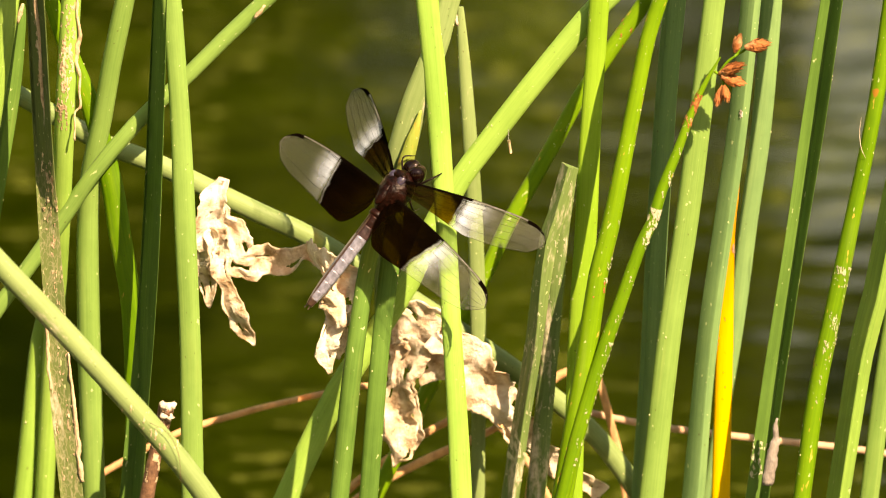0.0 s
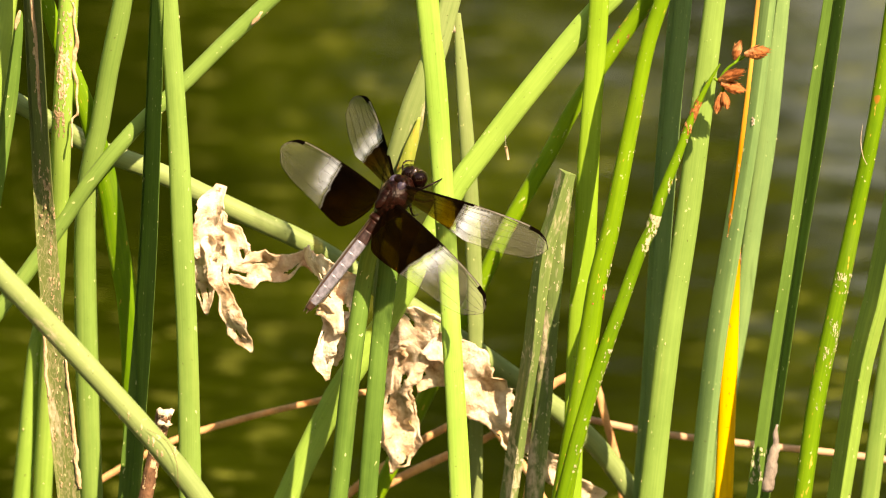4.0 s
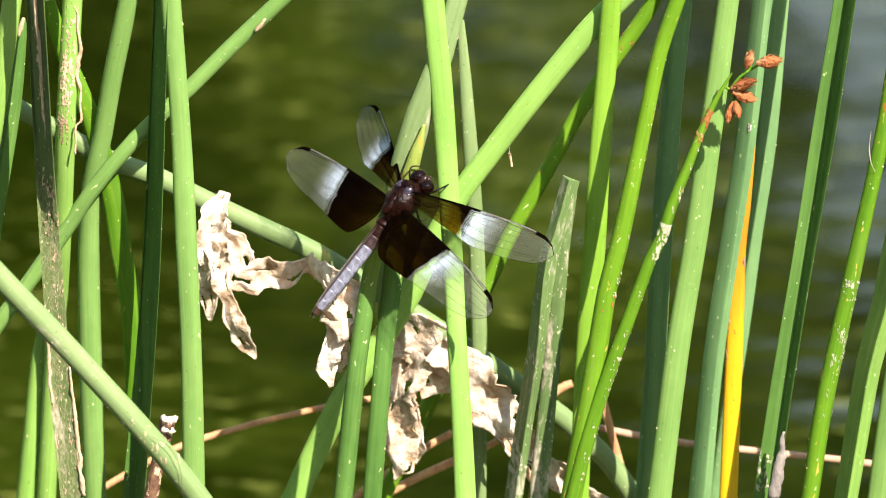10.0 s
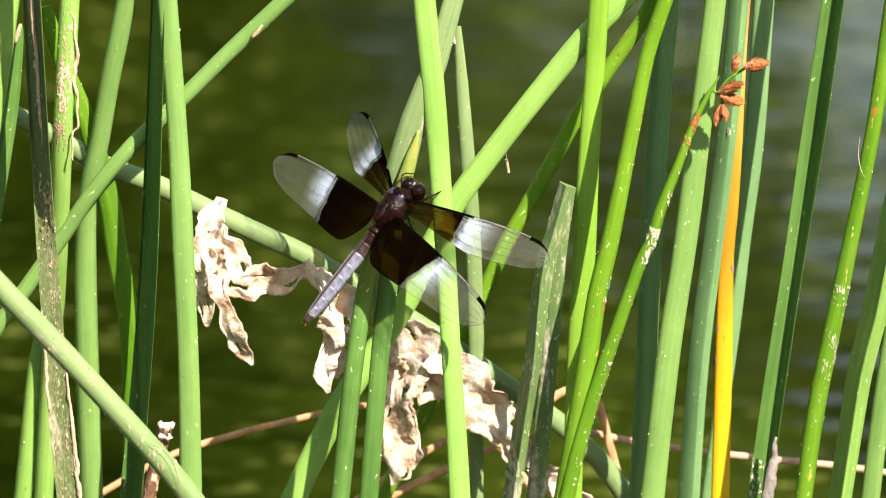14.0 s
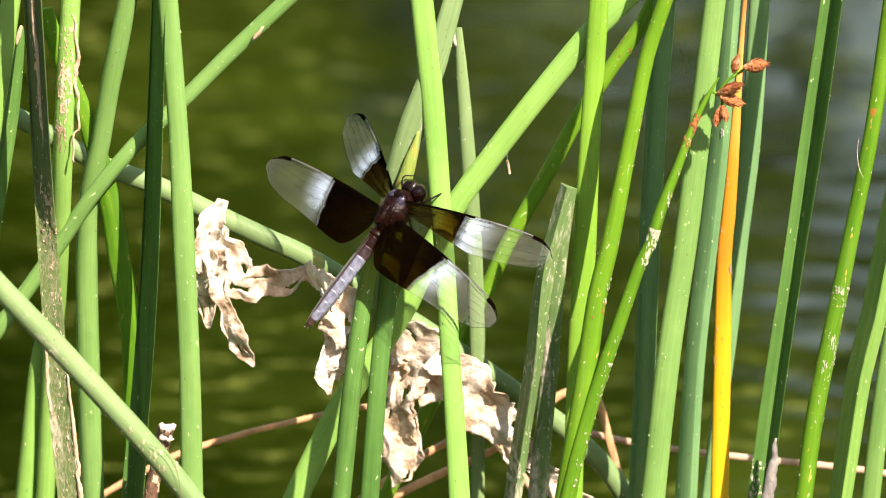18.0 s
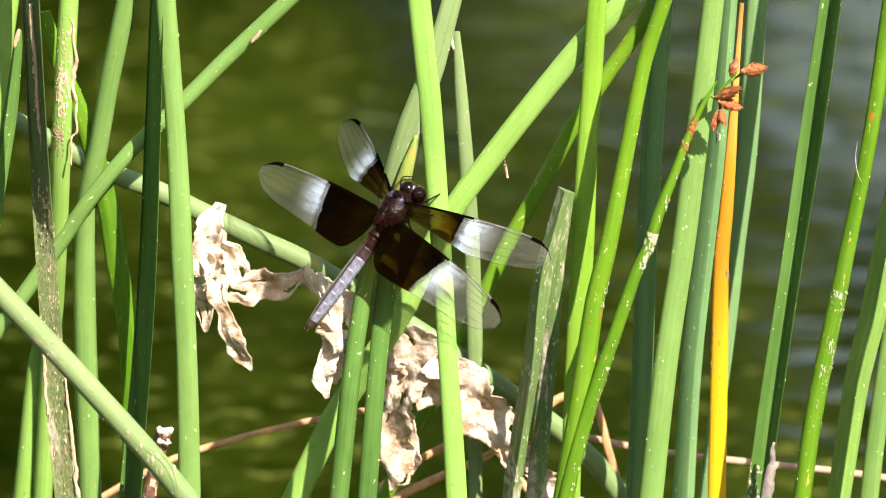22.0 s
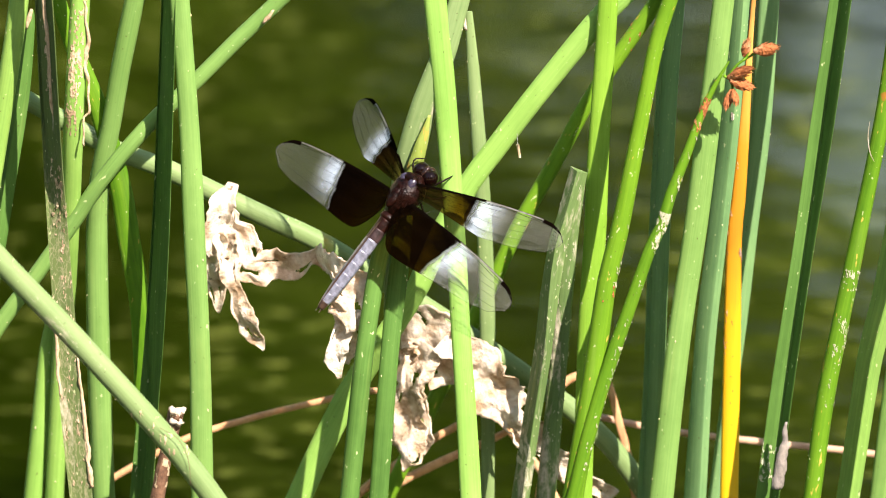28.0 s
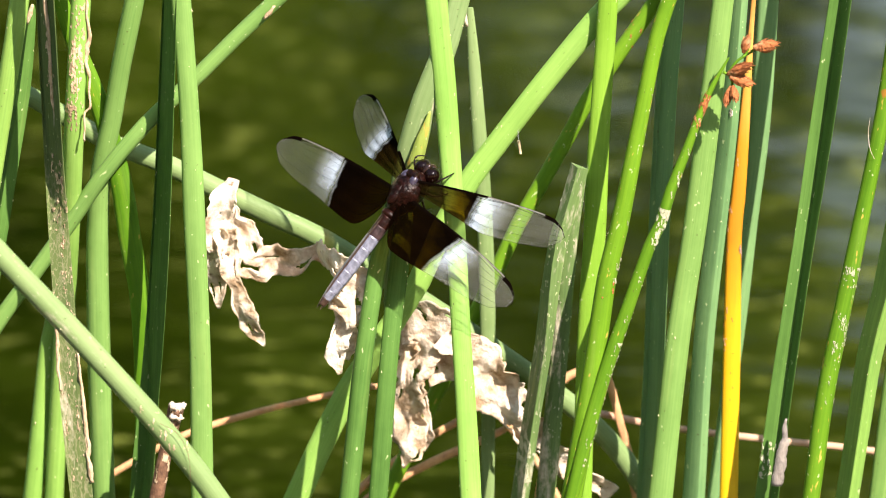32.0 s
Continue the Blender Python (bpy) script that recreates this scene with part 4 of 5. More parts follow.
def wing(name, plan, side, label):
    ns, nq = 44, 12
    verts = [wing_point(plan, side, i / ns, j / nq) for i in range(ns + 1) for j in range(nq + 1)]
    faces = [(i * (nq + 1) + j, i * (nq + 1) + j + 1, (i + 1) * (nq + 1) + j + 1, (i + 1) * (nq + 1) + j) for i in range(ns) for j in range(nq)]
    ob = mesh_object(name, verts, faces, name, dragonfly, label)
    # veins: ribs along the wing, and short cross veins between them
    verts, faces = [], []

    def strip(points, width):
        for a, b in zip(points, points[1:]):
            d = (b - a).normalized()
            w = Vector((-d.y, d.x, 0)) * width / 2
            for lift in (0.00006, -0.00006):
                o, i = Vector((0, 0, lift)), len(verts)
                verts.extend([a - w + o, a + w + o, b + w + o, b - w + o])
                faces.append((i, i + 1, i + 2, i + 3))

    ribs = [0.0, 0.04, 0.085, 0.20, 0.36, 0.55, 0.78, 1.0]
    for k, q0 in enumerate(ribs):
        strip([wing_point(plan, side, i / 30, q0 + (0.02 * math.sin(i * 0.5 + k) if 0 < k < 7 else 0)) for i in range(30 if 0 < k < 7 else 31)],
              0.00022 if k == 0 else 0.00012 if k < 3 else 0.00006)
    mesh_object("rib", verts, faces, "vein", ob, smooth=False)
    # the net of small cells, dark near the body and pale further out
    rnd = random.Random(name + str(side))
    columns, rows = 108, 26
    node = {(i, j): wing_point(plan, side, min(0.985, max(0.01, (i + 0.5 * (j % 2) + rnd.uniform(-0.2, 0.2)) / columns)),
                               min(0.99, max(0.01, (j + (0.26 if i % 2 else -0.26) + rnd.uniform(-0.15, 0.15)) / rows)))
            for i in range(columns + 1) for j in range(rows + 1)}
    for label_, material, first, last, width in (("base_net", "vein", 0, 46, 0.00005), ("outer_net", "pale_vein", 46, columns, 0.000017)):
        verts, faces = [], []
        for i in range(first, last):
            for j in range(1, rows):
                strip([node[i, j], node[i + 1, j]], width)
                if (i + j) % 2:
                    strip([node[i, j], node[i, j + 1]], width)
        mesh_object(label_, verts, faces, material, ob, smooth=False)
    verts, faces = [], []
    strip([wing_point(plan, side, s, 0.012) + Vector((0, 0, 0.0001)) for s in np.linspace(0.46, 0.84, 14)], 0.0003)
    mesh_object("pale_edge", verts, faces, "pale_vein", ob, "pale front edge", smooth=False)
    verts, faces = [], []
    strip([wing_point(plan, side, s, 0.02) + Vector((0, 0, 0.0001)) for s in np.linspace(0.02, 0.46, 14)], 0.0005)
    # its row of tiny teeth
    for s in np.linspace(0.05, 0.47, 30):
        a, b = wing_point(plan, side, s, 0.0), wing_point(plan, side, s + 0.006, 0.0)
        for lift in (0.00008, -0.00008):
            i, o = len(verts), Vector((0, 0, lift))
            verts.extend([a + o, b + o, (a + b) / 2 + Vector((0, 0.00032, 0)) + o])
            faces.append((i, i + 1, i + 2))
    mesh_object("dark_edge", verts, faces, "vein", ob, "dark front edge", smooth=False)
    # the dark spot near the tip of the front edge
    a = [wing_point(plan, side, s, q) + Vector((0, 0, 0.00012)) for s in np.linspace(0.84, 0.935, 6) for q in (-0.01, 0.11)]
    b = [p - Vector((0, 0, 0.00024)) for p in a]
    f = [(2 * i, 2 * i + 1, 2 * i + 3, 2 * i + 2) for i in range(5)]
    mesh_object("wing_spot", a + b, f + [tuple(12 + v for v in q) for q in f], "vein", ob, "dark wing spot", smooth=False)
    return ob


ROOTS = {("forewing", 1): (2.4, 3.0, 2.2), ("forewing", -1): (-2.4, 3.0, 2.2), ("hindwing", 1): (2.4, -1.6, 2.2), ("hindwing", -1): (-2.4, -1.6, 2.2)}


def wing_pose(kind, side, x, y, z):
    """The wing's pose on the insect, its length laid along (x, y, z)."""
    along = Vector((x, y, z)).normalized()
    fore = Vector((0, 1, 0)) - along * along.y
    fore.normalize()
    ax = along * side
    m = Matrix((ax, fore, ax.cross(fore))).transposed().to_4x4()
    return Matrix.Translation(Vector(ROOTS[kind, side]) / 1000) @ m


WINGS = {}
for kind, plan in (("forewing", FRONT_PLAN), ("hindwing", HIND_PLAN)):
    for side in (1, -1):
        WINGS[kind, side] = wing(kind, plan, side, "clear " + kind + " with a black base and a white band")

for knee, foot in (((5.0, 9.6, -2.6), (2.4, 13.4, -8.4)), ((-4.2, 9.0, 0.6), (-3.2, 11.5, -1.8)), ((5.2, 4.0, -3.2), (4.6, 7.2, -8.2)),
                   ((-5.0, 4.0, -3.0), (-2.6, 6.4, -8.0)), ((4.6, 0.0, -4.2), (2.4, 1.5, -9.0)), ((-4.6, 0.4, -4.2), (-1.4, 2.0, -9.2))):
    hip = (1.6 if knee[0] > 0 else -1.6, 2.6 + knee[1] * 0.2, -2.6)
    leg = tube("leg", [Vector(p) / 1000 for p in (hip, knee, foot)], [0.00036, 0.00024, 0.00011], "leg", dragonfly, 6, "thin black leg", step=0.0008)
    rnd = random.Random(knee[0])
    vs, fs = [], []
    for i in range(14):
        p = Vector(knee).lerp(Vector(foot), rnd.uniform(0.05, 0.9))
        q = p + Vector((rnd.gauss(0, 0.6), rnd.gauss(0, 0.6), rnd.gauss(0, 0.6)))
        vs += [(p + Vector((0.04, 0, 0))) / 1000, (p - Vector((0.04, 0, 0))) / 1000, q / 1000]
        fs.append((3 * i, 3 * i + 1, 3 * i + 2))
    tagged(mesh_object("leg_spines", vs, fs, "leg", leg), kind="stuff")

# ---- dry leaves, seed head and small remains ----
def dead_leaf(label, seed, lobes, rag=0.62, crumple=4.4):
    """A crumpled, torn dead leaf that hangs on the stems, in lobes that run along a middle line: mm."""
    leaf = None
    for n, (line, widths) in enumerate(lobes):
        seed += 3.7
        ring = smooth_line([np.array((*p, w)) for p, w in zip(line, widths)], 0.8)
        nq = 20
        verts, faces = [], []
        for i, r in enumerate(ring):
            t = ring[min(i + 2, len(ring) - 1)][:3] - ring[max(i - 2, 0)][:3]
            t = t / np.linalg.norm(t)
            across = np.cross((0, 1, 0), t)
            across = across / np.linalg.norm(across)
            s = i * 0.8
            for j in range(nq + 1):
                q = j / nq * 2 - 1
                e = 1.0 if q > 0 else 7.0
                edge = 1 + rag * (0.6 * noise.noise((seed, s * 0.13, e)) + 0.5 * noise.noise((seed + 3, s * 0.5, e)) + 0.15 * noise.noise((seed + 6, s * 1.1, e)))
                m = q * r[3] * 0.5
                h = crumple * (noise.noise((seed + s * 0.11, m * 0.13, 4.0)) + 0.55 * abs(noise.noise((seed + s * 0.2, m * 0.24, 8.0))) + 0.10 * noise.noise((seed + s * 0.5, m * 0.6, 3.0)))
                p = r[:3] + across * (q * r[3] * 0.5 * edge) + np.array((0, -1, 0.1)) * (h * min(1, r[3] / 6) + 1.2 * q * q * (r[3] / 9))
                p = p + np.array((noise.noise((p[0] * 0.16, p[2] * 0.16, seed)), 0, noise.noise((p[2] * 0.16, p[0] * 0.16, seed)))) * 1.6
                verts.append(p / 1000)
        for i in range(len(ring) - 1):
            for j in range(nq):
                if noise.noise((seed + i * 0.11, j * 0.26, 12.0)) > 0.40 and 3 < i < len(ring) - 5:
                    continue
                a = i * (nq + 1) + j
                faces.append((a, a + 1, a + nq + 2, a + nq + 1))
        if leaf is None:
            leaf = tagged(new("dead_leaf"), label, "dead leaf", "dead leaves on the stems")
            leaf.location = Vector(verts[nq // 2])
        ob = mesh_object("lobe", [Vector(v) - leaf.location for v in verts], faces, "dry_leaf", leaf)
        ob.modifiers.new("thickness", "SOLIDIFY").thickness = 0.0003
    return leaf


dead_leaf("pale tan crumpled dead leaf hanging in torn points", 5, [
    ([(-56.3, 19.0, 178.2), (-57.5, 19.0, 173.8), (-58.7, 19.0, 167.8), (-59.0, 19.0, 162.5), (-59.4, 19.0, 157.9)],
     [2.0, 4.9, 7.7, 8.9, 5.7]),
    ([(-60.2, 20.0, 165.2), (-61.1, 20.0, 159.1), (-61.2, 20.0, 152.3), (-60.1, 20.0, 146.7), (-59.2, 20.0, 142.4)],
     [5.7, 6.0, 5.7, 3.7, 0.4]),
    ([(-57.9, 18.0, 164.3), (-56.2, 18.0, 155.2), (-54.8, 18.0, 148.4), (-53.4, 18.0, 143.1), (-50.8, 18.0, 138.2), (-48.7, 18.0, 133.0)],
     [5.1, 4.9, 3.7, 6.0, 4.3, 0.3])])
dead_leaf("pale tan crumpled dead leaf draped over a bent stem", 16, [
    ([(-58.2, 22.0, 170.3), (-55.1, 22.0, 163.0), (-51.4, 22.0, 155.7), (-45.6, 22.0, 154.8), (-40.7, 22.0, 155.4), (-35.9, 22.0, 156.9), (-30.2, 22.0, 155.7)],
     [6.3, 8.6, 10.6, 9.1, 7.4, 4.3, 5.1])])
dead_leaf("curled pale brown dead leaf hanging down", 27, [
    ([(-34.0, 20.0, 158.5), (-28.4, 4.0, 158.3), (-24.6, -2.0, 153.9), (-22.3, -4.0, 147.3)],
     [4.9, 9.4, 12.0, 8.6]),
    ([(-26.0, -2.0, 152.7), (-27.7, -3.0, 146.1), (-29.5, -4.0, 140.6), (-27.5, -5.0, 133.8)],
     [9.1, 5.4, 6.3, 0.9]),
    ([(-24.6, -1.0, 146.3), (-25.5, -1.0, 140.4), (-27.8, -1.0, 136.1)],
     [3.1, 2.6, 3.7])])
dead_leaf("large pale dead leaf hanging with a torn tip", 38, [
    ([(-13.6, 20.0, 143.9), (-7.1, 20.0, 138.1), (-3.2, 20.0, 131.7), (-0.6, 20.0, 123.2)],
     [5.7, 12.9, 14.9, 10.9]),
    ([(-8.7, 19.0, 135.1), (-10.4, 19.0, 124.4), (-11.4, 19.0, 115.2), (-11.5, 19.0, 106.8), (-12.6, 19.0, 99.0)],
     [12.0, 10.3, 9.4, 8.0, 0.4]),
    ([(-10.4, 21.0, 121.4), (-7.8, 21.0, 113.8), (-6.7, 21.0, 108.4), (-8.1, 21.0, 103.8)],
     [5.1, 4.9, 4.3, 0.9])])
dead_leaf("long pale crumpled dead leaf along a bent stem", 49, [
    ([(-1.7, 17.0, 137.3), (6.4, 17.0, 130.0), (12.4, 17.0, 121.7), (17.5, 17.0, 115.2), (23.3, 17.0, 109.8)],
     [7.1, 10.3, 12.9, 11.7, 8.6]),
    ([(21.2, 24.0, 108.9), (27.8, 24.0, 101.5), (33.6, 24.0, 96.6), (40.9, 24.0, 90.7)],
     [7.1, 7.1, 5.7, 3.7])])


def spikelet(parent, base, tip, girth, seed):
    """A seed spikelet: a core under overlapping pointed scales."""
    rnd = random.Random(seed)
    a, b = Vector(base) / 1000, Vector(tip) / 1000
    axis = b - a
    up = axis.normalized()
    side = up.orthogonal().normalized()
    verts, faces = [], []
    turns, rows = 7, 7
    for r in range(rows):
        t = r / (rows - 1)
        rad = girth / 2900 * (math.sin(math.pi * (0.16 + 0.74 * t)) ** 0.8)
        for k in range(turns):
            u = 2 * math.pi * (k + 0.5 * (r % 2)) / turns + rnd.uniform(-0.2, 0.2)
            out = (side * math.cos(u) + up.cross(side) * math.sin(u)).normalized()
            wide = up.cross(out).normalized()
            c = a + axis * (t * 0.8) + out * rad * 0.72
            h, w = axis.length * rnd.uniform(0.28, 0.4), rad * rnd.uniform(0.6, 0.85)
            i = len(verts)
            verts += [c - wide * w * 0.7, c + wide * w * 0.7, c + up * h * 0.55 + wide * w + out * rad * 0.55, c + up * h * rnd.uniform(0.9, 1.3) + out * rad * rnd.uniform(0.6, 1.1),
                      c + up * h * 0.55 - wide * w + out * rad * 0.45, c + up * h * 0.4 + out * rad * 0.75]
            faces += [(i, i + 1, i + 5), (i + 1, i + 2, i + 5), (i + 2, i + 3, i + 5), (i + 3, i + 4, i + 5), (i + 4, i, i + 5)]
    o = parent.location
    return mesh_object("spikelet", [Vector(v) - o for v in verts], faces, "seed", parent, "rust-brown scaly seed spikelet", smooth=False)


seed_stem = STEMS["R3"]
spikelet(seed_stem, (73.5, -11.0, 220.4), (74.7, -11.0, 224.5), 2.4, 0)
spikelet(seed_stem, (76.0, -12.0, 222.0), (81.6, -12.5, 223.1), 3.4, 1)
spikelet(seed_stem, (69.6, -11.0, 214.8), (75.1, -14.0, 218.1), 2.9, 2)
spikelet(seed_stem, (70.1, -12.0, 214.5), (75.4, -11.0, 212.4), 3.1, 3)
spikelet(seed_stem, (70.5, -11.0, 211.8), (69.2, -12.5, 207.4), 2.1, 4)
spikelet(seed_stem, (70.9, -12.0, 212.1), (71.7, -14.0, 208.9), 2.1, 5)
tube("seed_stalk", [Vector(p) / 1000 - seed_stem.location for p in ((68.5, -10.0, 215.1), (69.6, -10.0, 214.5), (70.8, -10.0, 214.2))], [0.0004, 0.00036, 0.0003], "reed_spotted", seed_stem, 6, step=0.001)
tube("seed_stalk", [Vector(p) / 1000 - seed_stem.location for p in ((69.6, -10.0, 214.5), (72.1, -10.0, 218.0), (76.1, -10.0, 220.7))], [0.0004, 0.00036, 0.0003], "reed_spotted", seed_stem, 6, step=0.001)
tube("seed_stalk", [Vector(p) / 1000 - seed_stem.location for p in ((70.2, -10.0, 214.2), (70.8, -10.0, 212.7), (70.8, -10.0, 210.9))], [0.0004, 0.00036, 0.0003], "reed_spotted", seed_stem, 6, step=0.001)
tube("seed_stalk", [Vector(p) / 1000 - seed_stem.location for p in ((73.6, -10.0, 219.2), (74.7, -10.0, 221.0), (74.1, -10.0, 222.2))], [0.0004, 0.00036, 0.0003], "reed_spotted", seed_stem, 6, step=0.001)
tube("seed_stalk", [Vector(p) / 1000 - seed_stem.location for p in ((75.5, -10.0, 220.4), (76.4, -10.0, 221.0), (77.2, -10.0, 221.4))], [0.0004, 0.00036, 0.0003], "reed_spotted", seed_stem, 6, step=0.001)


def ragged_strip(parent, line, widths, seed, material, name, label, thick=0.0004, rag=1.0):
    """A curled strip of peeled skin on a stem: mm."""
    ring = smooth_line([np.array((*p, w)) for p, w in zip(line, widths)], 0.8)
    verts, faces = [], []
    o = np.array(parent.location) * 1000
    for i, r in enumerate(ring):
        k = 1 + 0.9 * rag * noise.noise((seed, i * 0.45, 1))
        dx, dy = 0.5 * rag * noise.noise((seed + 5, i * 0.22, 2)), 0.5 * rag * noise.noise((seed + 8, i * 0.2, 3))
        c = r[:3] - o + np.array((dx, dy, 0))
        for q, out in ((-1, 0.1), (0, 0.35), (1, 0.0)):
            verts.append((c + np.array((q * r[3] * 0.5 * k, -out * r[3] * 0.5, 0.3 * noise.noise((seed, i * 0.9, q))))) / 1000)
    for i in range(len(ring) - 1):
        for j in range(2):
            faces.append((i * 3 + j, i * 3 + j + 1, i * 3 + j + 4, i * 3 + j + 3))
    ob = mesh_object(name, verts, faces, material, parent, label)
    mod = ob.modifiers.new("thickness", "SOLIDIFY")
    mod.thickness = thick
    return ob


def flakes(key, low, high, left, right, count, size, material, name, label, lift=0.00008):
    """A broken crust of dry skin on a stem's front, between two heights in mm and two places across it (-1 to 1): its share of the
    surface follows from the count and size of its scales."""
    stem = STEMS[key]
    rnd = random.Random(key + name + str(low))
    me = stem.data
    rows = {}
    for p in me.polygons:
        if p.normal.y < 0.25 and low < p.center.z * 1000 < high and len(p.vertices) == 4:
            rows.setdefault(round(p.center.z * 250), []).append(p)
    cells, area = [], 0.0
    seed, fine = rnd.uniform(0, 90), max(0.2, size * 0.3)
    for ps in rows.values():
        xs = [me.vertices[v].co.x for p in ps for v in p.vertices]
        mid, half = (min(xs) + max(xs)) / 2, (max(xs) - min(xs)) / 2 + 1e-6
        for p in ps:
            if not left - 0.35 <= (p.center.x - mid) / half <= right + 0.35:
                continue
            a, b, c, e = (me.vertices[v].co for v in p.vertices)
            nu, nv = max(1, round((b - a).length * 1000 / fine)), max(1, round((e - a).length * 1000 / fine))
            area += p.area * 1e6
            for i in range(nu):
                for j in range(nv):
                    o = a.lerp(b, (i + 0.5) / nu).lerp(e.lerp(c, (i + 0.5) / nu), (j + 0.5) / nv)
                    x, z = o.x * 1000, o.z * 1000
                    f = 0.8 * noise.noise((x / size * 0.8, z / size * 0.16, seed)) + 0.8 * noise.noise((x / size * 1.7, z / size * 0.6, seed + 5))
                    f += 0.35 * noise.noise((seed, z * 0.09, 3.0))
                    q = (o.x - mid) / half
                    f -= 1.5 * max(0.0, left - q, q - right) + 0.25 * max(0.0, 1 - (z - low) / 4, 1 - (high - z) / 4)
                    cells.append((f, a, b, c, e, i, j, nu, nv, p.normal))
    share = min(0.5, 0.26 * count * size * size / max(area, 1e-6))
    cells.sort(key=lambda v: -v[0])
    verts, faces = [], []
    for f, a, b, c, e, i, j, nu, nv, nrm in cells[:int(len(cells) * share)]:
        k = len(verts)
        for u, v in ((i, j), (i + 1, j), (i + 1, j + 1), (i, j + 1)):
            o = a.lerp(b, u / nu).lerp(e.lerp(c, u / nu), v / nv)
            h = noise.noise((o.x * 2600, o.z * 1500, seed))
            w = noise.noise_vector((o.x * 3100, o.z * 2900, seed + 2)) * (fine * 0.0004)
            verts.append(o + nrm * (lift + 0.00016 * max(0.0, h + 0.3)) + Vector((w.x, 0, w.z)))
        faces.append((k, k + 1, k + 2, k + 3))
    ob = mesh_object(name, verts, faces, material, stem, label, smooth=False)
    return tagged(ob, kind="stuff")


ragged_strip(STEMS["L4"], [(-92.1, -1.8, 232.5), (-91.7, -1.8, 227.4), (-91.2, -1.8, 221.4), (-92.0, -1.8, 217.7), (-91.3, -1.8, 209.6), (-91.3, -1.8, 202.9), (-92.4, -1.8, 202.1), (-92.8, -1.8, 194.2)], [0.3, 0.5, 0.7, 1.0, 0.45, 0.4, 0.32, 0.25], 1, "dry_strip", "peeling_strip", "curled dry brown peeling strip", rag=1.5)
flakes("L4", 196, 234, -0.5, 0.3, 380, 0.75, "dry_strip", "flaking_scar", "flaking tan scar")
ragged_strip(STEMS["L3"], [(-102.0, -10.4, 239.4), (-101.8, -10.4, 232.2), (-100.9, -10.4, 224.8), (-100.7, -10.4, 216.7), (-100.4, -10.4, 209.3), (-99.5, -10.4, 202.6)], [0.71, 0.71, 0.86, 0.71, 0.57, 0.29], 21, "dry_strip", "cracked_line", "tan cracked line along the stem", rag=0.5)
flakes("L3", 198, 240, -0.05, 0.1, 110, 0.7, "dry_strip", "crack", "pale cracked line")
flakes("L3", 167, 195, -0.2, 1, 150, 0.8, "dry_strip", "flaking_scar", "flaking tan scar")
flakes("L3", 103, 174, -1, 1, 170, 0.7, "dry_strip", "flaking_skin", "loose flaking tan skin")
ragged_strip(STEMS["L3"], [(-99.9, -9.6, 149.3), (-99.7, -9.6, 140.2), (-99.1, -9.6, 130.4)], [0.43, 0.71, 0.36], 5, "dry_strip", "peeling_strip", "peeling dry strip")
ragged_strip(STEMS["L3"], [(-94.6, -8.7, 140.3), (-93.8, -8.7, 131.2), (-93.0, -8.7, 123.7), (-92.4, -8.7, 116.1), (-91.4, -8.7, 105.5)], [0.3, 0.6, 0.8, 0.8, 1.0], 6, "dry_strip", "peeling_strip", "peeling dry strip")
flakes("L3", 103, 131, 0.6, 1, 40, 0.9, "dry_strip", "flaking_edge", "flaking brown edge")
ragged_strip(STEMS["R9"], [(85.2, -5.5, 121.9), (84.7, -5.5, 116.1), (83.9, -5.5, 110.0), (82.8, -5.5, 103.9)], [0.43, 1.71, 2.86, 2.86], 7, "grey_flake", "dry_sheath", "grey dry sheath flake")
flakes("R9", 100, 117, -1, -0.2, 70, 0.8, "scurf", "flaking_skin", "whitish flaking skin")
flakes("R3", 169, 180, -0.2, 1, 200, 0.7, "scurf", "flaking_skin", "white flaking skin")
flakes("R3", 108, 169, 0.3, 1, 260, 0.42, "scurf", "flaking_edge", "white flaking edge")
flakes("R3", 180, 203, 0.4, 1, 50, 0.6, "scurf", "flaking_edge", "white flaking edge")
flakes("R3", 200, 210, -1, 1, 60, 0.9, "seed", "rusty_scar", "rust-brown scarred skin")
flakes("R10", 159, 165, -0.6, 0.8, 150, 0.4, "scurf", "flaking_skin", "white flaking skin")
flakes("R10", 124, 154, 0, 1, 300, 0.36, "scurf", "flaking_edge", "pale flaking edge")
flakes("R2", 154, 215, 0.6, 1, 60, 0.6, "scurf", "flaking_edge", "pale flaking edge")
flakes("M8a", 99, 185, -1, 1, 200, 0.5, "scurf", "flaking_skin", "whitish flaking skin")
flakes("M8b", 98, 182, -1, 1, 180, 0.5, "scurf", "flaking_skin", "whitish flaking skin")
flakes("M8a", 99, 114, -1, 1, 120, 1.1, "scurf", "flaking_foot", "white flaking skin near the foot")
flakes("L11", 132, 146, -0.4, 0.7, 70, 0.6, "dry_strip", "brown_scar", "brown scarred skin")
flakes("stub", 106, 126, -1, 1, 50, 1.2, "dry_strip", "loose_bark", "loose brown bark")
ragged_strip(STEMS["L2"], [(-105.8, 7.5, 227.5), (-106.4, 7.5, 224.9), (-107.3, 7.5, 222.3)], [0.43, 1.0, 0.29], 14, "dry_strip", "dry_tip", "dry brown tip")
ragged_strip(STEMS["M6"], [(3.4, 24.0, 221.8), (3.3, 24.0, 219.3), (3.6, 24.0, 216.9)], [0.43, 0.86, 0.29], 15, "broken_end", "dry_tip", "dry pale tip")
ragged_strip(STEMS["L7"], [(-44.9, 5.5, 227.8), (-46.3, 5.5, 225.8), (-47.5, 5.5, 224.3)], [0.43, 1.0, 0.29], 17, "dry_strip", "dry_flake", "dry tan flake")
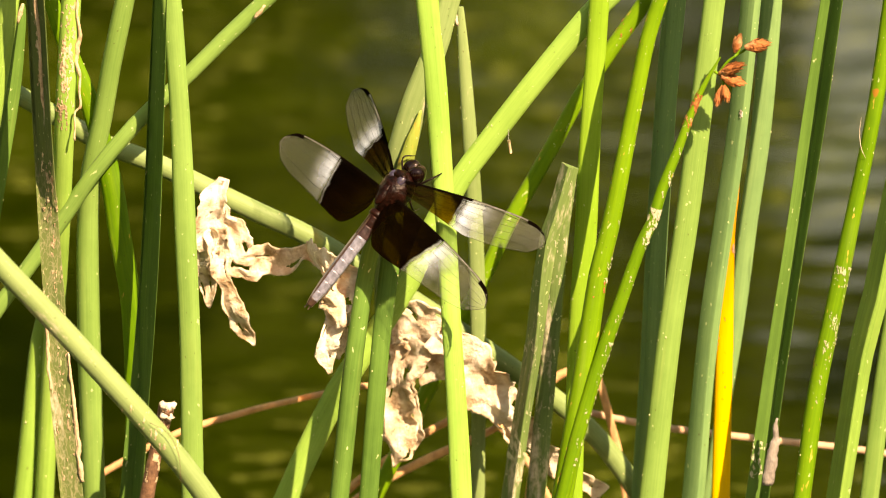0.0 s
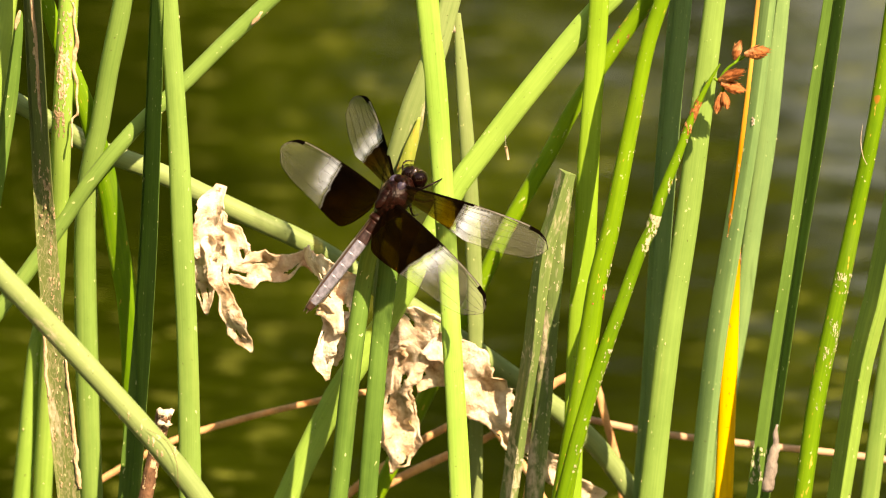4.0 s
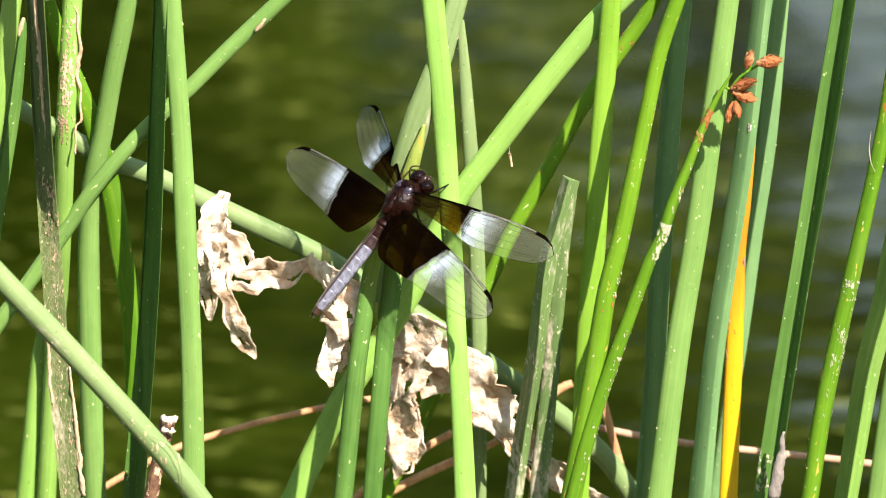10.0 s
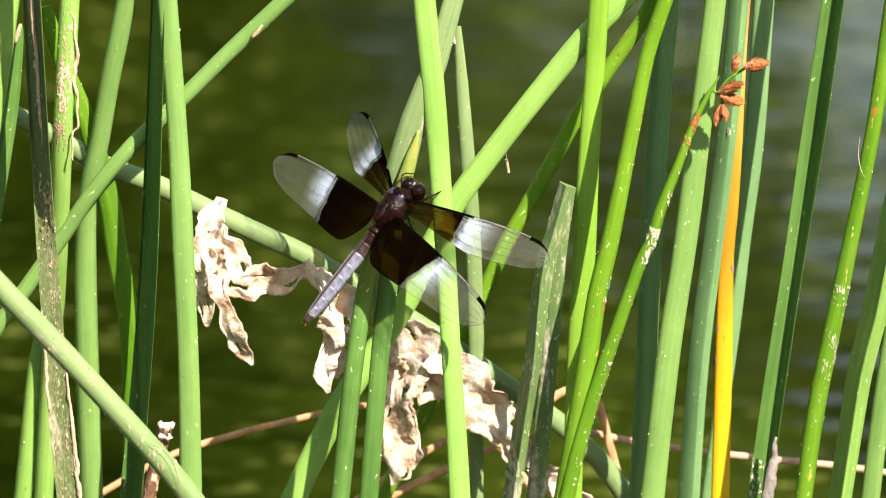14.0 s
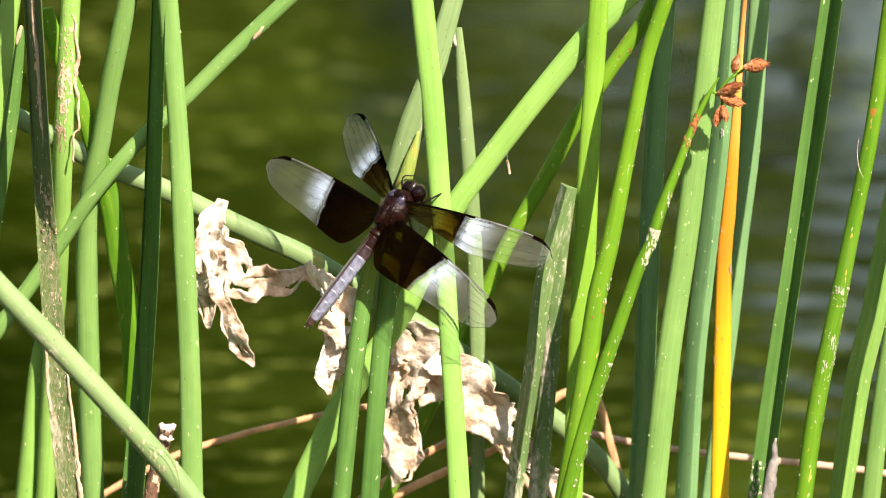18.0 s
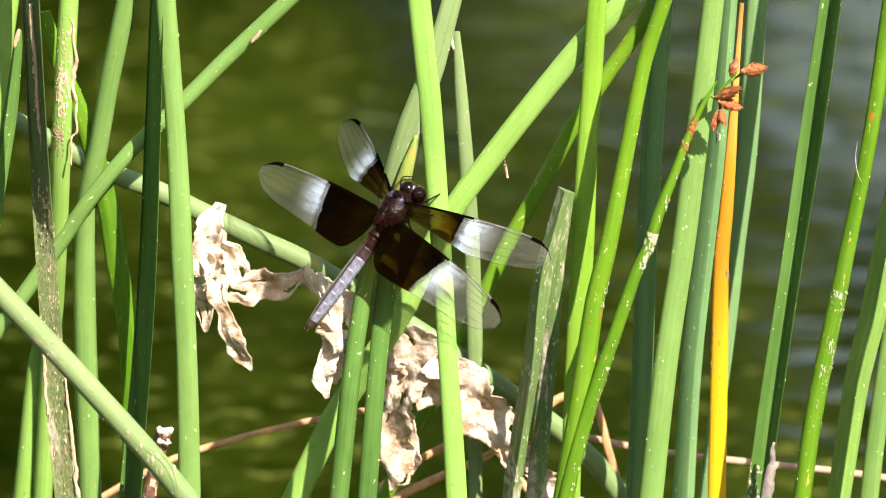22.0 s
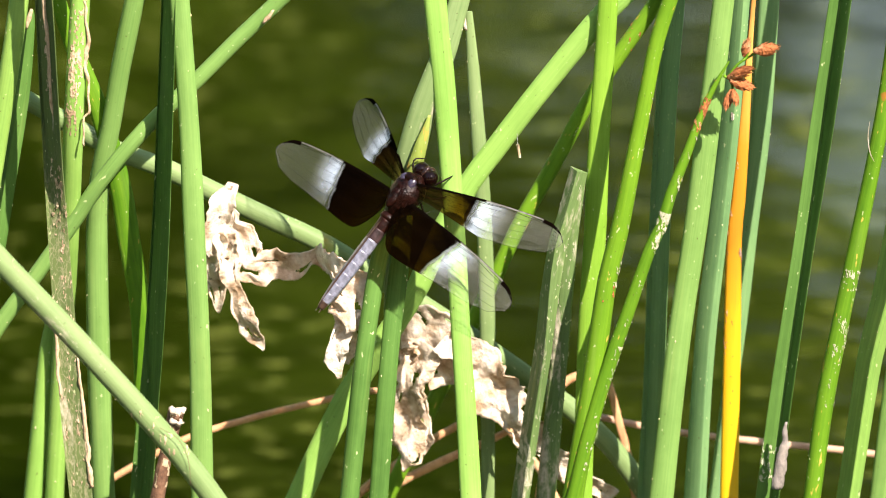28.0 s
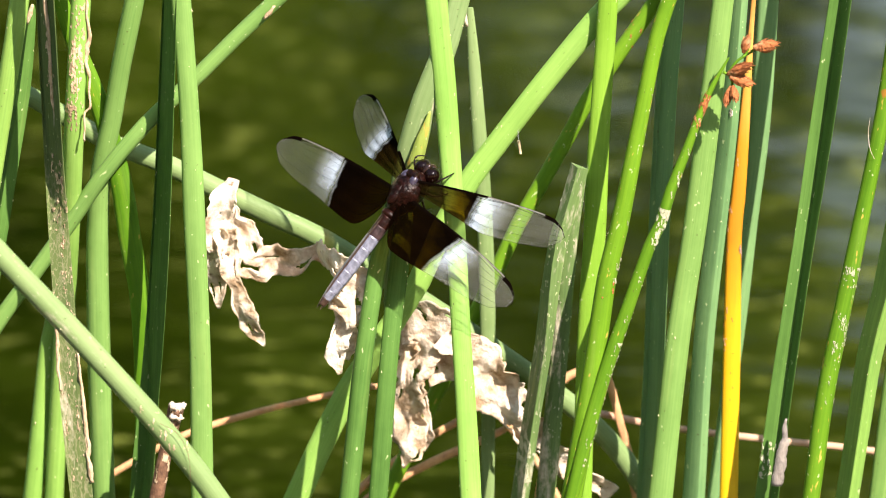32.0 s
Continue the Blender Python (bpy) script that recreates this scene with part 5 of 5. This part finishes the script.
flakes("R7", 158, 161, -0.2, 0.6, 6, 1.3, "bark", "dark_scar", "small dark scar")
flakes("R7", 117, 147, -0.1, 0.1, 10, 0.4, "bark", "dark_scar", "fine dark scars")
flakes("R7", 126, 187, -1, -0.7, 45, 0.7, "dry_stalk", "brown_edge", "brown dying edge")
flakes("R6", 197, 199, -0.3, 0.3, 5, 1.2, "broken_end", "white_spot", "small white spot")
flakes("M7", 211, 214, -0.5, 0.5, 14, 0.7, "seed", "rust_spot", "orange rust spot")
flakes("R2", 156, 158, -0.6, 0.6, 12, 0.7, "seed", "rust_spot", "orange rust spot")
flakes("R2", 107, 110, -0.6, 0.6, 12, 0.7, "seed", "rust_spot", "orange rust spot")
flakes("M1", 143, 233, -0.7, 0.7, 14, 0.35, "chitin", "dark_speck", "tiny dark specks")
ragged_strip(STEMS["M2"], [(-5.4, 1.2, 201.4), (-6.4, 1.6, 197.5), (-7.4, 2.0, 193.9), (-8.9, 2.7, 188.2), (-10.6, 4.0, 183.7), (-12.0, 4.8, 180.7)], [0.43, 1.71, 2.86, 3.57, 2.86, 0.86], 16, "yellow_edge", "yellow_edge", "yellowing blade edge", rag=0.12)
tube("tendril", [Vector(p) / 1000 - STEMS["R10"].location for p in ((105.3, -10.5, 203.4), (104.9, -10.5, 199.2), (105.4, -10.5, 195.2), (106.6, -9.0, 192.2))], [0.00006, 0.0001, 0.0001, 0.00005], "broken_end", STEMS["R10"], 5, "pale dry curl", step=0.001)
tube("dark_fibre", [Vector(p) / 1000 - STEMS["L11"].location for p in ((-72.5, -63.0, 140.3), (-67.8, -63.5, 137.5), (-65.3, -63.5, 131.9), (-64.8, -63.0, 125.0))], [0.00006, 0.00008, 0.00007, 0.00005], "bark", STEMS["L11"], 5, "loose dark fibre", step=0.001)
# a crumb of dry grass that hangs on a spider's thread from the slanting blade
crumb = new("plant_fragment")
crumb.location = Vector((16.7, 6.0, 192.1)) / 1000
tagged(crumb, "tiny tan plant fragment hanging on a spider thread", "plant debris")
tube("fibre", [Vector(p) / 1000 - crumb.location for p in ((16.7, 6.0, 192.1), (17.4, 6.0, 194.0), (17.3, 6.0, 188.6))][::2], [0.0004, 0.0003], "dry_strip", crumb, 6, step=0.001)
tube("thread", [Vector(p) / 1000 - crumb.location for p in ((16.6, 10.0, 193.7), (16.7, 6.0, 192.1))], [0.00003, 0.00003], "silk", crumb, 4, step=0.002)

# the frayed, whitish end of the dead stub
stub = STEMS["stub"]
rnd = random.Random(8)
for _ in range(16):
    at_x, at_y, at_z = -69.1 + rnd.uniform(-1.6, 1.6), -17.9 + rnd.uniform(-0.6, 0.8), 127.8 + rnd.uniform(-1.9, 1.5)
    c = Vector((at_x, at_y, at_z)) / 1000 - stub.location
    vs, fs = [], []
    for i in range(7):
        for j in range(9):
            a, b = math.pi * i / 6, 2 * math.pi * j / 9
            d = Vector((math.sin(a) * math.cos(b), math.sin(a) * math.sin(b), math.cos(a)))
            vs.append(c + d * (0.00095 * (1 + 1.0 * noise.noise(d * 2.2 + c * 900))))
    for i in range(6):
        for j in range(9):
            fs.append((i * 9 + j, i * 9 + (j + 1) % 9, (i + 1) * 9 + (j + 1) % 9, (i + 1) * 9 + j))
    mesh_object("frayed_end", vs, fs, rnd.choice(("broken_end", "broken_end", "dry_strip", "bark")), stub, "whitish frayed broken end")



def motions():
    def sway(keys, rows):
        for key in keys:
            ob, share = STEMS[key[0]], key[1]
            home = Matrix.Translation(ob.location)
            walk(ob, [(t, home @ pose(0, 0, 0, 0, a * share, 0)) for t, a in rows])

    sway([("R3", 1), ("R2", 1), ("R1", 0.95), ("R5", 1)],
         [(0, -0.12), (0.5, 0.14), (1, 0.03), (1.5, 0.05), (2, 0.36), (2.5, 0.21), (3, 0.20), (3.5, 0.12), (5.5, 0.00), (6, 0.45),
          (6.5, 0.35), (7, 0.67), (7.5, 0.35), (8, 0.39), (8.5, 0.42), (9, 0.36), (9.5, 0.52), (10, 0.60), (10.5, 0.54), (11, 0.35),
          (11.5, 0.20), (12, 0.11), (12.5, 0.00), (13, 0.00), (13.5, 0.02), (14, -0.04), (14.5, -0.06), (16.5, -0.11), (17, -0.12), (17.5, -0.12),
          (18, -0.12), (18.5, -0.09), (19, -0.10), (19.5, -0.12), (20, -0.11), (20.5, -0.11), (21, -0.12), (21.5, -0.15), (22, -0.12), (22.5, -0.11),
          (23, -0.12), (23.5, -0.18), (24, -0.12), (24.5, -0.16), (25, -0.13), (25.5, -0.14), (27.5, -0.14), (28, -0.12), (28.5, -0.17), (29, -0.19),
          (29.5, -0.17), (30, -0.20), (30.5, -0.15), (31, -0.17), (31.5, -0.16), (32, -0.19)])
    sway([("R9", 1), ("R10", 1), ("R11", 1), ("R12", 1)],
         [(0, -0.08), (0.5, 0.26), (1, 0.01), (1.5, 0.10), (2, 0.34), (2.5, 0.24), (3, 0.45), (3.5, 0.32), (5.5, 0.15), (6, 0.33),
          (6.5, 0.30), (7, 0.65), (7.5, 0.34), (8, 0.52), (8.5, 0.46), (9, 0.27), (9.5, 0.44), (10, 0.57), (10.5, 0.52), (11, 0.38),
          (11.5, 0.31), (12, 0.21), (12.5, -0.00), (13, 0.00), (13.5, 0.04), (14, -0.00), (14.5, -0.09), (16.5, -0.12), (17, -0.02), (17.5, -0.14),
          (18, -0.15), (18.5, -0.13), (19, -0.12), (19.5, -0.10), (20, -0.13), (20.5, -0.09), (21, -0.11), (21.5, -0.12), (22, -0.11), (22.5, -0.14),
          (23, -0.08), (23.5, -0.23), (24, -0.10), (24.5, -0.12), (25, -0.09), (25.5, -0.12), (27.5, -0.09), (28, -0.11), (28.5, -0.21), (29, -0.21),
          (29.5, -0.21), (30, -0.20), (30.5, -0.14), (31, -0.18), (31.5, -0.14), (32, -0.15)])
    sway([("R6", 1), ("R8", 0.6), ("R4", 0.5)],
         [(0, 0.84), (0.5, 0.36), (1, 0.68), (1.5, 1.00), (2, 0.52), (2.5, 0.48), (3, 0.56), (3.5, 1.81), (5.5, 2.09), (6, 2.45),
          (6.5, 1.37), (7, 0.68), (7.5, 1.33), (8, 1.20), (8.5, 1.61), (9, 1.77), (9.5, 1.65), (10, 1.41), (10.5, 1.41), (11, 1.37),
          (11.5, 0.52), (12, 0.48), (12.5, 0.12), (13, 0.00), (13.5, 0.04), (14, 0.12), (14.5, 0.12), (16.5, -0.04), (17, -0.40), (18, -0.44),
          (19, -0.56), (20, -0.60), (21, -0.56), (23, -0.52), (25, -0.52), (28, -0.44), (30, -0.48), (32, -0.60)])
    sway([("R7", 1)],
         [(0, 0.00), (2, 0.30), (3, 0.30), (3.5, 0.60), (5.5, 1.00), (6, 1.10), (6.5, 0.70), (7, 0.35), (8, 0.60), (9, 1.20),
          (10, 0.90), (11, 0.80), (12, 0.15), (13, 0.00), (14, 0.10), (16.5, 0.10), (17, -0.05), (19, -0.20), (23, -0.25), (28, -0.20),
          (32, -0.25)])
    sway([("M1", 1), ("M2", 0.5), ("M2b", 0.4), ("M4", 0.3)],
         [(0, -0.10), (1, 0.00), (2, 0.20), (3, 0.10), (5.5, 0.20), (6, 0.22), (7, 0.30), (9, 0.27), (10, 0.30), (11, 0.15),
          (12, 0.00), (13, 0.00), (16.5, -0.10), (19, -0.22), (23, -0.20), (28, -0.12), (32, -0.15)])
    walk(dragonfly, [(t, perched(u, v, a)) for t, u, v, a in (
        (0, -0.40, -0.56, 1.20), (1, -0.22, -0.54, 0.90), (2, 0.47, -0.40, 0.60), (3, 0.41, -0.03, 0.30), (3.5, 0.31, -0.12, 0.37), (5.5, 0.43, -0.15, 0.63),
        (6, 0.67, -0.07, 0.70), (6.5, 0.92, -0.01, 0.52), (7, 1.01, -0.14, 0.35), (8, 1.00, 0.17, 0.00), (9, 0.99, 0.13, 0.30), (10, 1.11, 0.26, 0.22),
        (11, 0.60, 0.20, 0.15), (11.5, 0.25, 0.13, 0.11), (12, -0.12, 0.02, 0.08), (12.5, -0.04, -0.01, 0.04), (13, -0.00, -0.00, 0.00), (14, -0.18, -0.01, 0.20),
        (14.5, -0.22, -0.02, 0.30), (16.5, -0.16, -0.21, 0.70), (17, -0.19, -0.14, 0.80), (18, -0.16, -0.24, 0.90), (18.5, 0.20, -0.03, 0.95), (19, 0.43, 0.10, 1.00),
        (20, 0.68, 0.19, 1.17), (21, 0.32, 0.13, 1.33), (22, 0.12, 0.44, 1.50), (23, -0.27, 0.44, 1.60), (24, 0.17, 0.33, 1.70), (25, 0.49, -0.01, 1.80),
        (25.5, 0.38, -0.03, 1.70), (27.5, 0.22, 0.11, 1.30), (28, 0.08, -0.07, 1.20), (29, 0.27, -0.27, 1.20), (30, 0.29, -0.28, 1.20), (31, 0.25, -0.27, 1.20),
        (32, 0.27, -0.36, 1.20))])
    walk(WINGS["forewing", 1], [(t, wing_pose("forewing", 1, x, y, z)) for t, x, y, z in (
        (0, 0.897, 0.253, -0.363), (1, 0.895, 0.258, -0.364), (2, 0.885, 0.271, -0.380), (3, 0.875, 0.274, -0.399), (3.5, 0.869, 0.271, -0.415), (5.5, 0.860, 0.276, -0.429),
        (6, 0.845, 0.281, -0.454), (6.5, 0.875, 0.269, -0.403), (7, 0.870, 0.277, -0.408), (8, 0.877, 0.277, -0.392), (9, 0.869, 0.273, -0.414), (10, 0.877, 0.268, -0.398),
        (11, 0.884, 0.259, -0.390), (11.5, 0.890, 0.257, -0.376), (12, 0.875, 0.274, -0.398), (12.5, 0.825, 0.301, -0.478), (13, 0.790, 0.312, -0.530), (14, 0.806, 0.301, -0.510),
        (14.5, 0.821, 0.295, -0.488), (16.5, 0.793, 0.313, -0.531), (17, 0.794, 0.312, -0.532), (18, 0.795, 0.320, -0.533), (18.5, 0.791, 0.309, -0.530), (19, 0.815, 0.310, -0.489),
        (20, 0.848, 0.301, -0.435), (21, 0.800, 0.315, -0.511), (22, 0.798, 0.307, -0.535), (23, 0.803, 0.313, -0.539), (24, 0.792, 0.309, -0.531), (25, 0.808, 0.312, -0.499),
        (25.5, 0.806, 0.313, -0.503), (27.5, 0.796, 0.314, -0.517), (28, 0.792, 0.303, -0.531), (29, 0.815, 0.304, -0.493), (30, 0.833, 0.305, -0.462), (31, 0.808, 0.311, -0.501),
        (32, 0.817, 0.314, -0.484))])
    walk(WINGS["forewing", -1], [(t, wing_pose("forewing", -1, x, y, z)) for t, x, y, z in (
        (0, -0.887, 0.361, -0.289), (1, -0.886, 0.359, -0.293), (2, -0.887, 0.354, -0.295), (3, -0.893, 0.336, -0.300), (3.5, -0.892, 0.338, -0.300), (5.5, -0.889, 0.342, -0.304),
        (6, -0.888, 0.345, -0.305), (6.5, -0.893, 0.341, -0.295), (7, -0.888, 0.347, -0.301), (8, -0.890, 0.322, -0.323), (9, -0.884, 0.326, -0.334), (10, -0.881, 0.329, -0.341),
        (11, -0.881, 0.329, -0.340), (11.5, -0.886, 0.328, -0.327), (12, -0.887, 0.328, -0.324), (12.5, -0.889, 0.325, -0.322), (13, -0.889, 0.321, -0.325), (14, -0.886, 0.322, -0.332),
        (14.5, -0.887, 0.324, -0.329), (16.5, -0.893, 0.317, -0.318), (17, -0.893, 0.319, -0.318), (18, -0.899, 0.315, -0.306), (18.5, -0.915, 0.289, -0.283), (19, -0.922, 0.274, -0.272),
        (20, -0.919, 0.268, -0.289), (21, -0.910, 0.282, -0.303), (22, -0.908, 0.278, -0.314), (23, -0.902, 0.285, -0.324), (24, -0.905, 0.283, -0.318), (25, -0.910, 0.282, -0.303),
        (25.5, -0.908, 0.280, -0.310), (27.5, -0.907, 0.284, -0.313), (28, -0.901, 0.302, -0.311), (29, -0.907, 0.300, -0.294), (30, -0.906, 0.298, -0.302), (31, -0.903, 0.301, -0.306),
        (32, -0.904, 0.304, -0.302))])
    walk(WINGS["hindwing", 1], [(t, wing_pose("hindwing", 1, x, y, z)) for t, x, y, z in (
        (0, 0.935, -0.195, -0.295), (1, 0.943, -0.203, -0.264), (2, 0.944, -0.197, -0.265), (3, 0.946, -0.188, -0.265), (3.5, 0.942, -0.191, -0.277), (5.5, 0.940, -0.185, -0.287),
        (6, 0.927, -0.181, -0.328), (6.5, 0.915, -0.182, -0.359), (7, 0.934, -0.185, -0.305), (8, 0.953, -0.170, -0.251), (9, 0.951, -0.177, -0.255), (10, 0.949, -0.181, -0.256),
        (11, 0.951, -0.183, -0.248), (11.5, 0.953, -0.193, -0.233), (12, 0.955, -0.191, -0.225), (12.5, 0.952, -0.181, -0.246), (13, 0.944, -0.165, -0.286), (14, 0.947, -0.174, -0.270),
        (14.5, 0.947, -0.176, -0.270), (16.5, 0.939, -0.162, -0.305), (17, 0.933, -0.162, -0.323), (18, 0.904, -0.132, -0.407), (18.5, 0.867, -0.113, -0.486), (19, 0.853, -0.103, -0.511),
        (20, 0.876, -0.117, -0.468), (21, 0.888, -0.114, -0.446), (22, 0.818, -0.112, -0.573), (23, 0.819, -0.109, -0.574), (24, 0.850, -0.116, -0.513), (25, 0.817, -0.094, -0.572),
        (25.5, 0.819, -0.097, -0.565), (27.5, 0.849, -0.107, -0.517), (28, 0.843, -0.120, -0.525), (29, 0.867, -0.118, -0.484), (30, 0.864, -0.116, -0.490), (31, 0.850, -0.112, -0.515),
        (32, 0.862, -0.109, -0.495))])
    walk(WINGS["hindwing", -1], [(t, wing_pose("hindwing", -1, x, y, z)) for t, x, y, z in (
        (0, -0.996, -0.062, -0.071), (1, -0.996, -0.076, -0.048), (2, -0.996, -0.083, -0.036), (3, -0.994, -0.099, -0.047), (3.5, -0.993, -0.075, -0.090), (5.5, -0.994, -0.083, -0.072),
        (6, -0.993, -0.070, -0.094), (6.5, -0.994, -0.080, -0.076), (7, -0.994, -0.075, -0.077), (8, -0.993, -0.108, -0.056), (9, -0.993, -0.105, -0.062), (10, -0.991, -0.094, -0.091),
        (11, -0.991, -0.088, -0.100), (11.5, -0.993, -0.105, -0.061), (12, -0.992, -0.119, -0.032), (12.5, -0.992, -0.126, -0.018), (13, -0.992, -0.126, -0.019), (14, -0.993, -0.112, -0.039),
        (14.5, -0.993, -0.108, -0.044), (16.5, -0.990, -0.137, 0.015), (17, -0.991, -0.135, 0.016), (18, -0.989, -0.143, 0.035), (18.5, -0.985, -0.162, 0.064), (19, -0.978, -0.185, 0.096),
        (20, -0.973, -0.200, 0.113), (21, -0.980, -0.183, 0.079), (22, -0.978, -0.193, 0.073), (23, -0.981, -0.184, 0.061), (24, -0.980, -0.185, 0.074), (25, -0.983, -0.173, 0.060),
        (25.5, -0.983, -0.175, 0.052), (27.5, -0.984, -0.173, 0.047), (28, -0.988, -0.151, 0.040), (29, -0.985, -0.157, 0.066), (30, -0.986, -0.155, 0.056), (31, -0.988, -0.148, 0.040),
        (32, -0.987, -0.150, 0.054))])
    # ripples drift over the pond
    walk(water, [(t, pose(0.020 * t + 0.05 * math.sin(t * 0.5), -0.012 * t, 0)) for t in range(0, 33)])
    # it turns its head now and then
    walk(head, [(t, pose(0, 0.0076, -0.0018, 0, r, y)) for t, r, y in (
        (0, -16, -14), (2, -16, -14), (2.6, -4, 4), (5.5, 4, 8), (7, 6, 6), (9, 2, -4), (9.6, 16, -16), (10.6, 16, -16), (11.4, 0, 0), (14, 0, 0),
        (16.5, -8, 2), (18.6, -8, 2), (19.4, 14, 14), (21, 14, 14), (22.5, 8, 4), (25, 6, 0), (28, 10, -6), (32, 10, -6))])


motions()
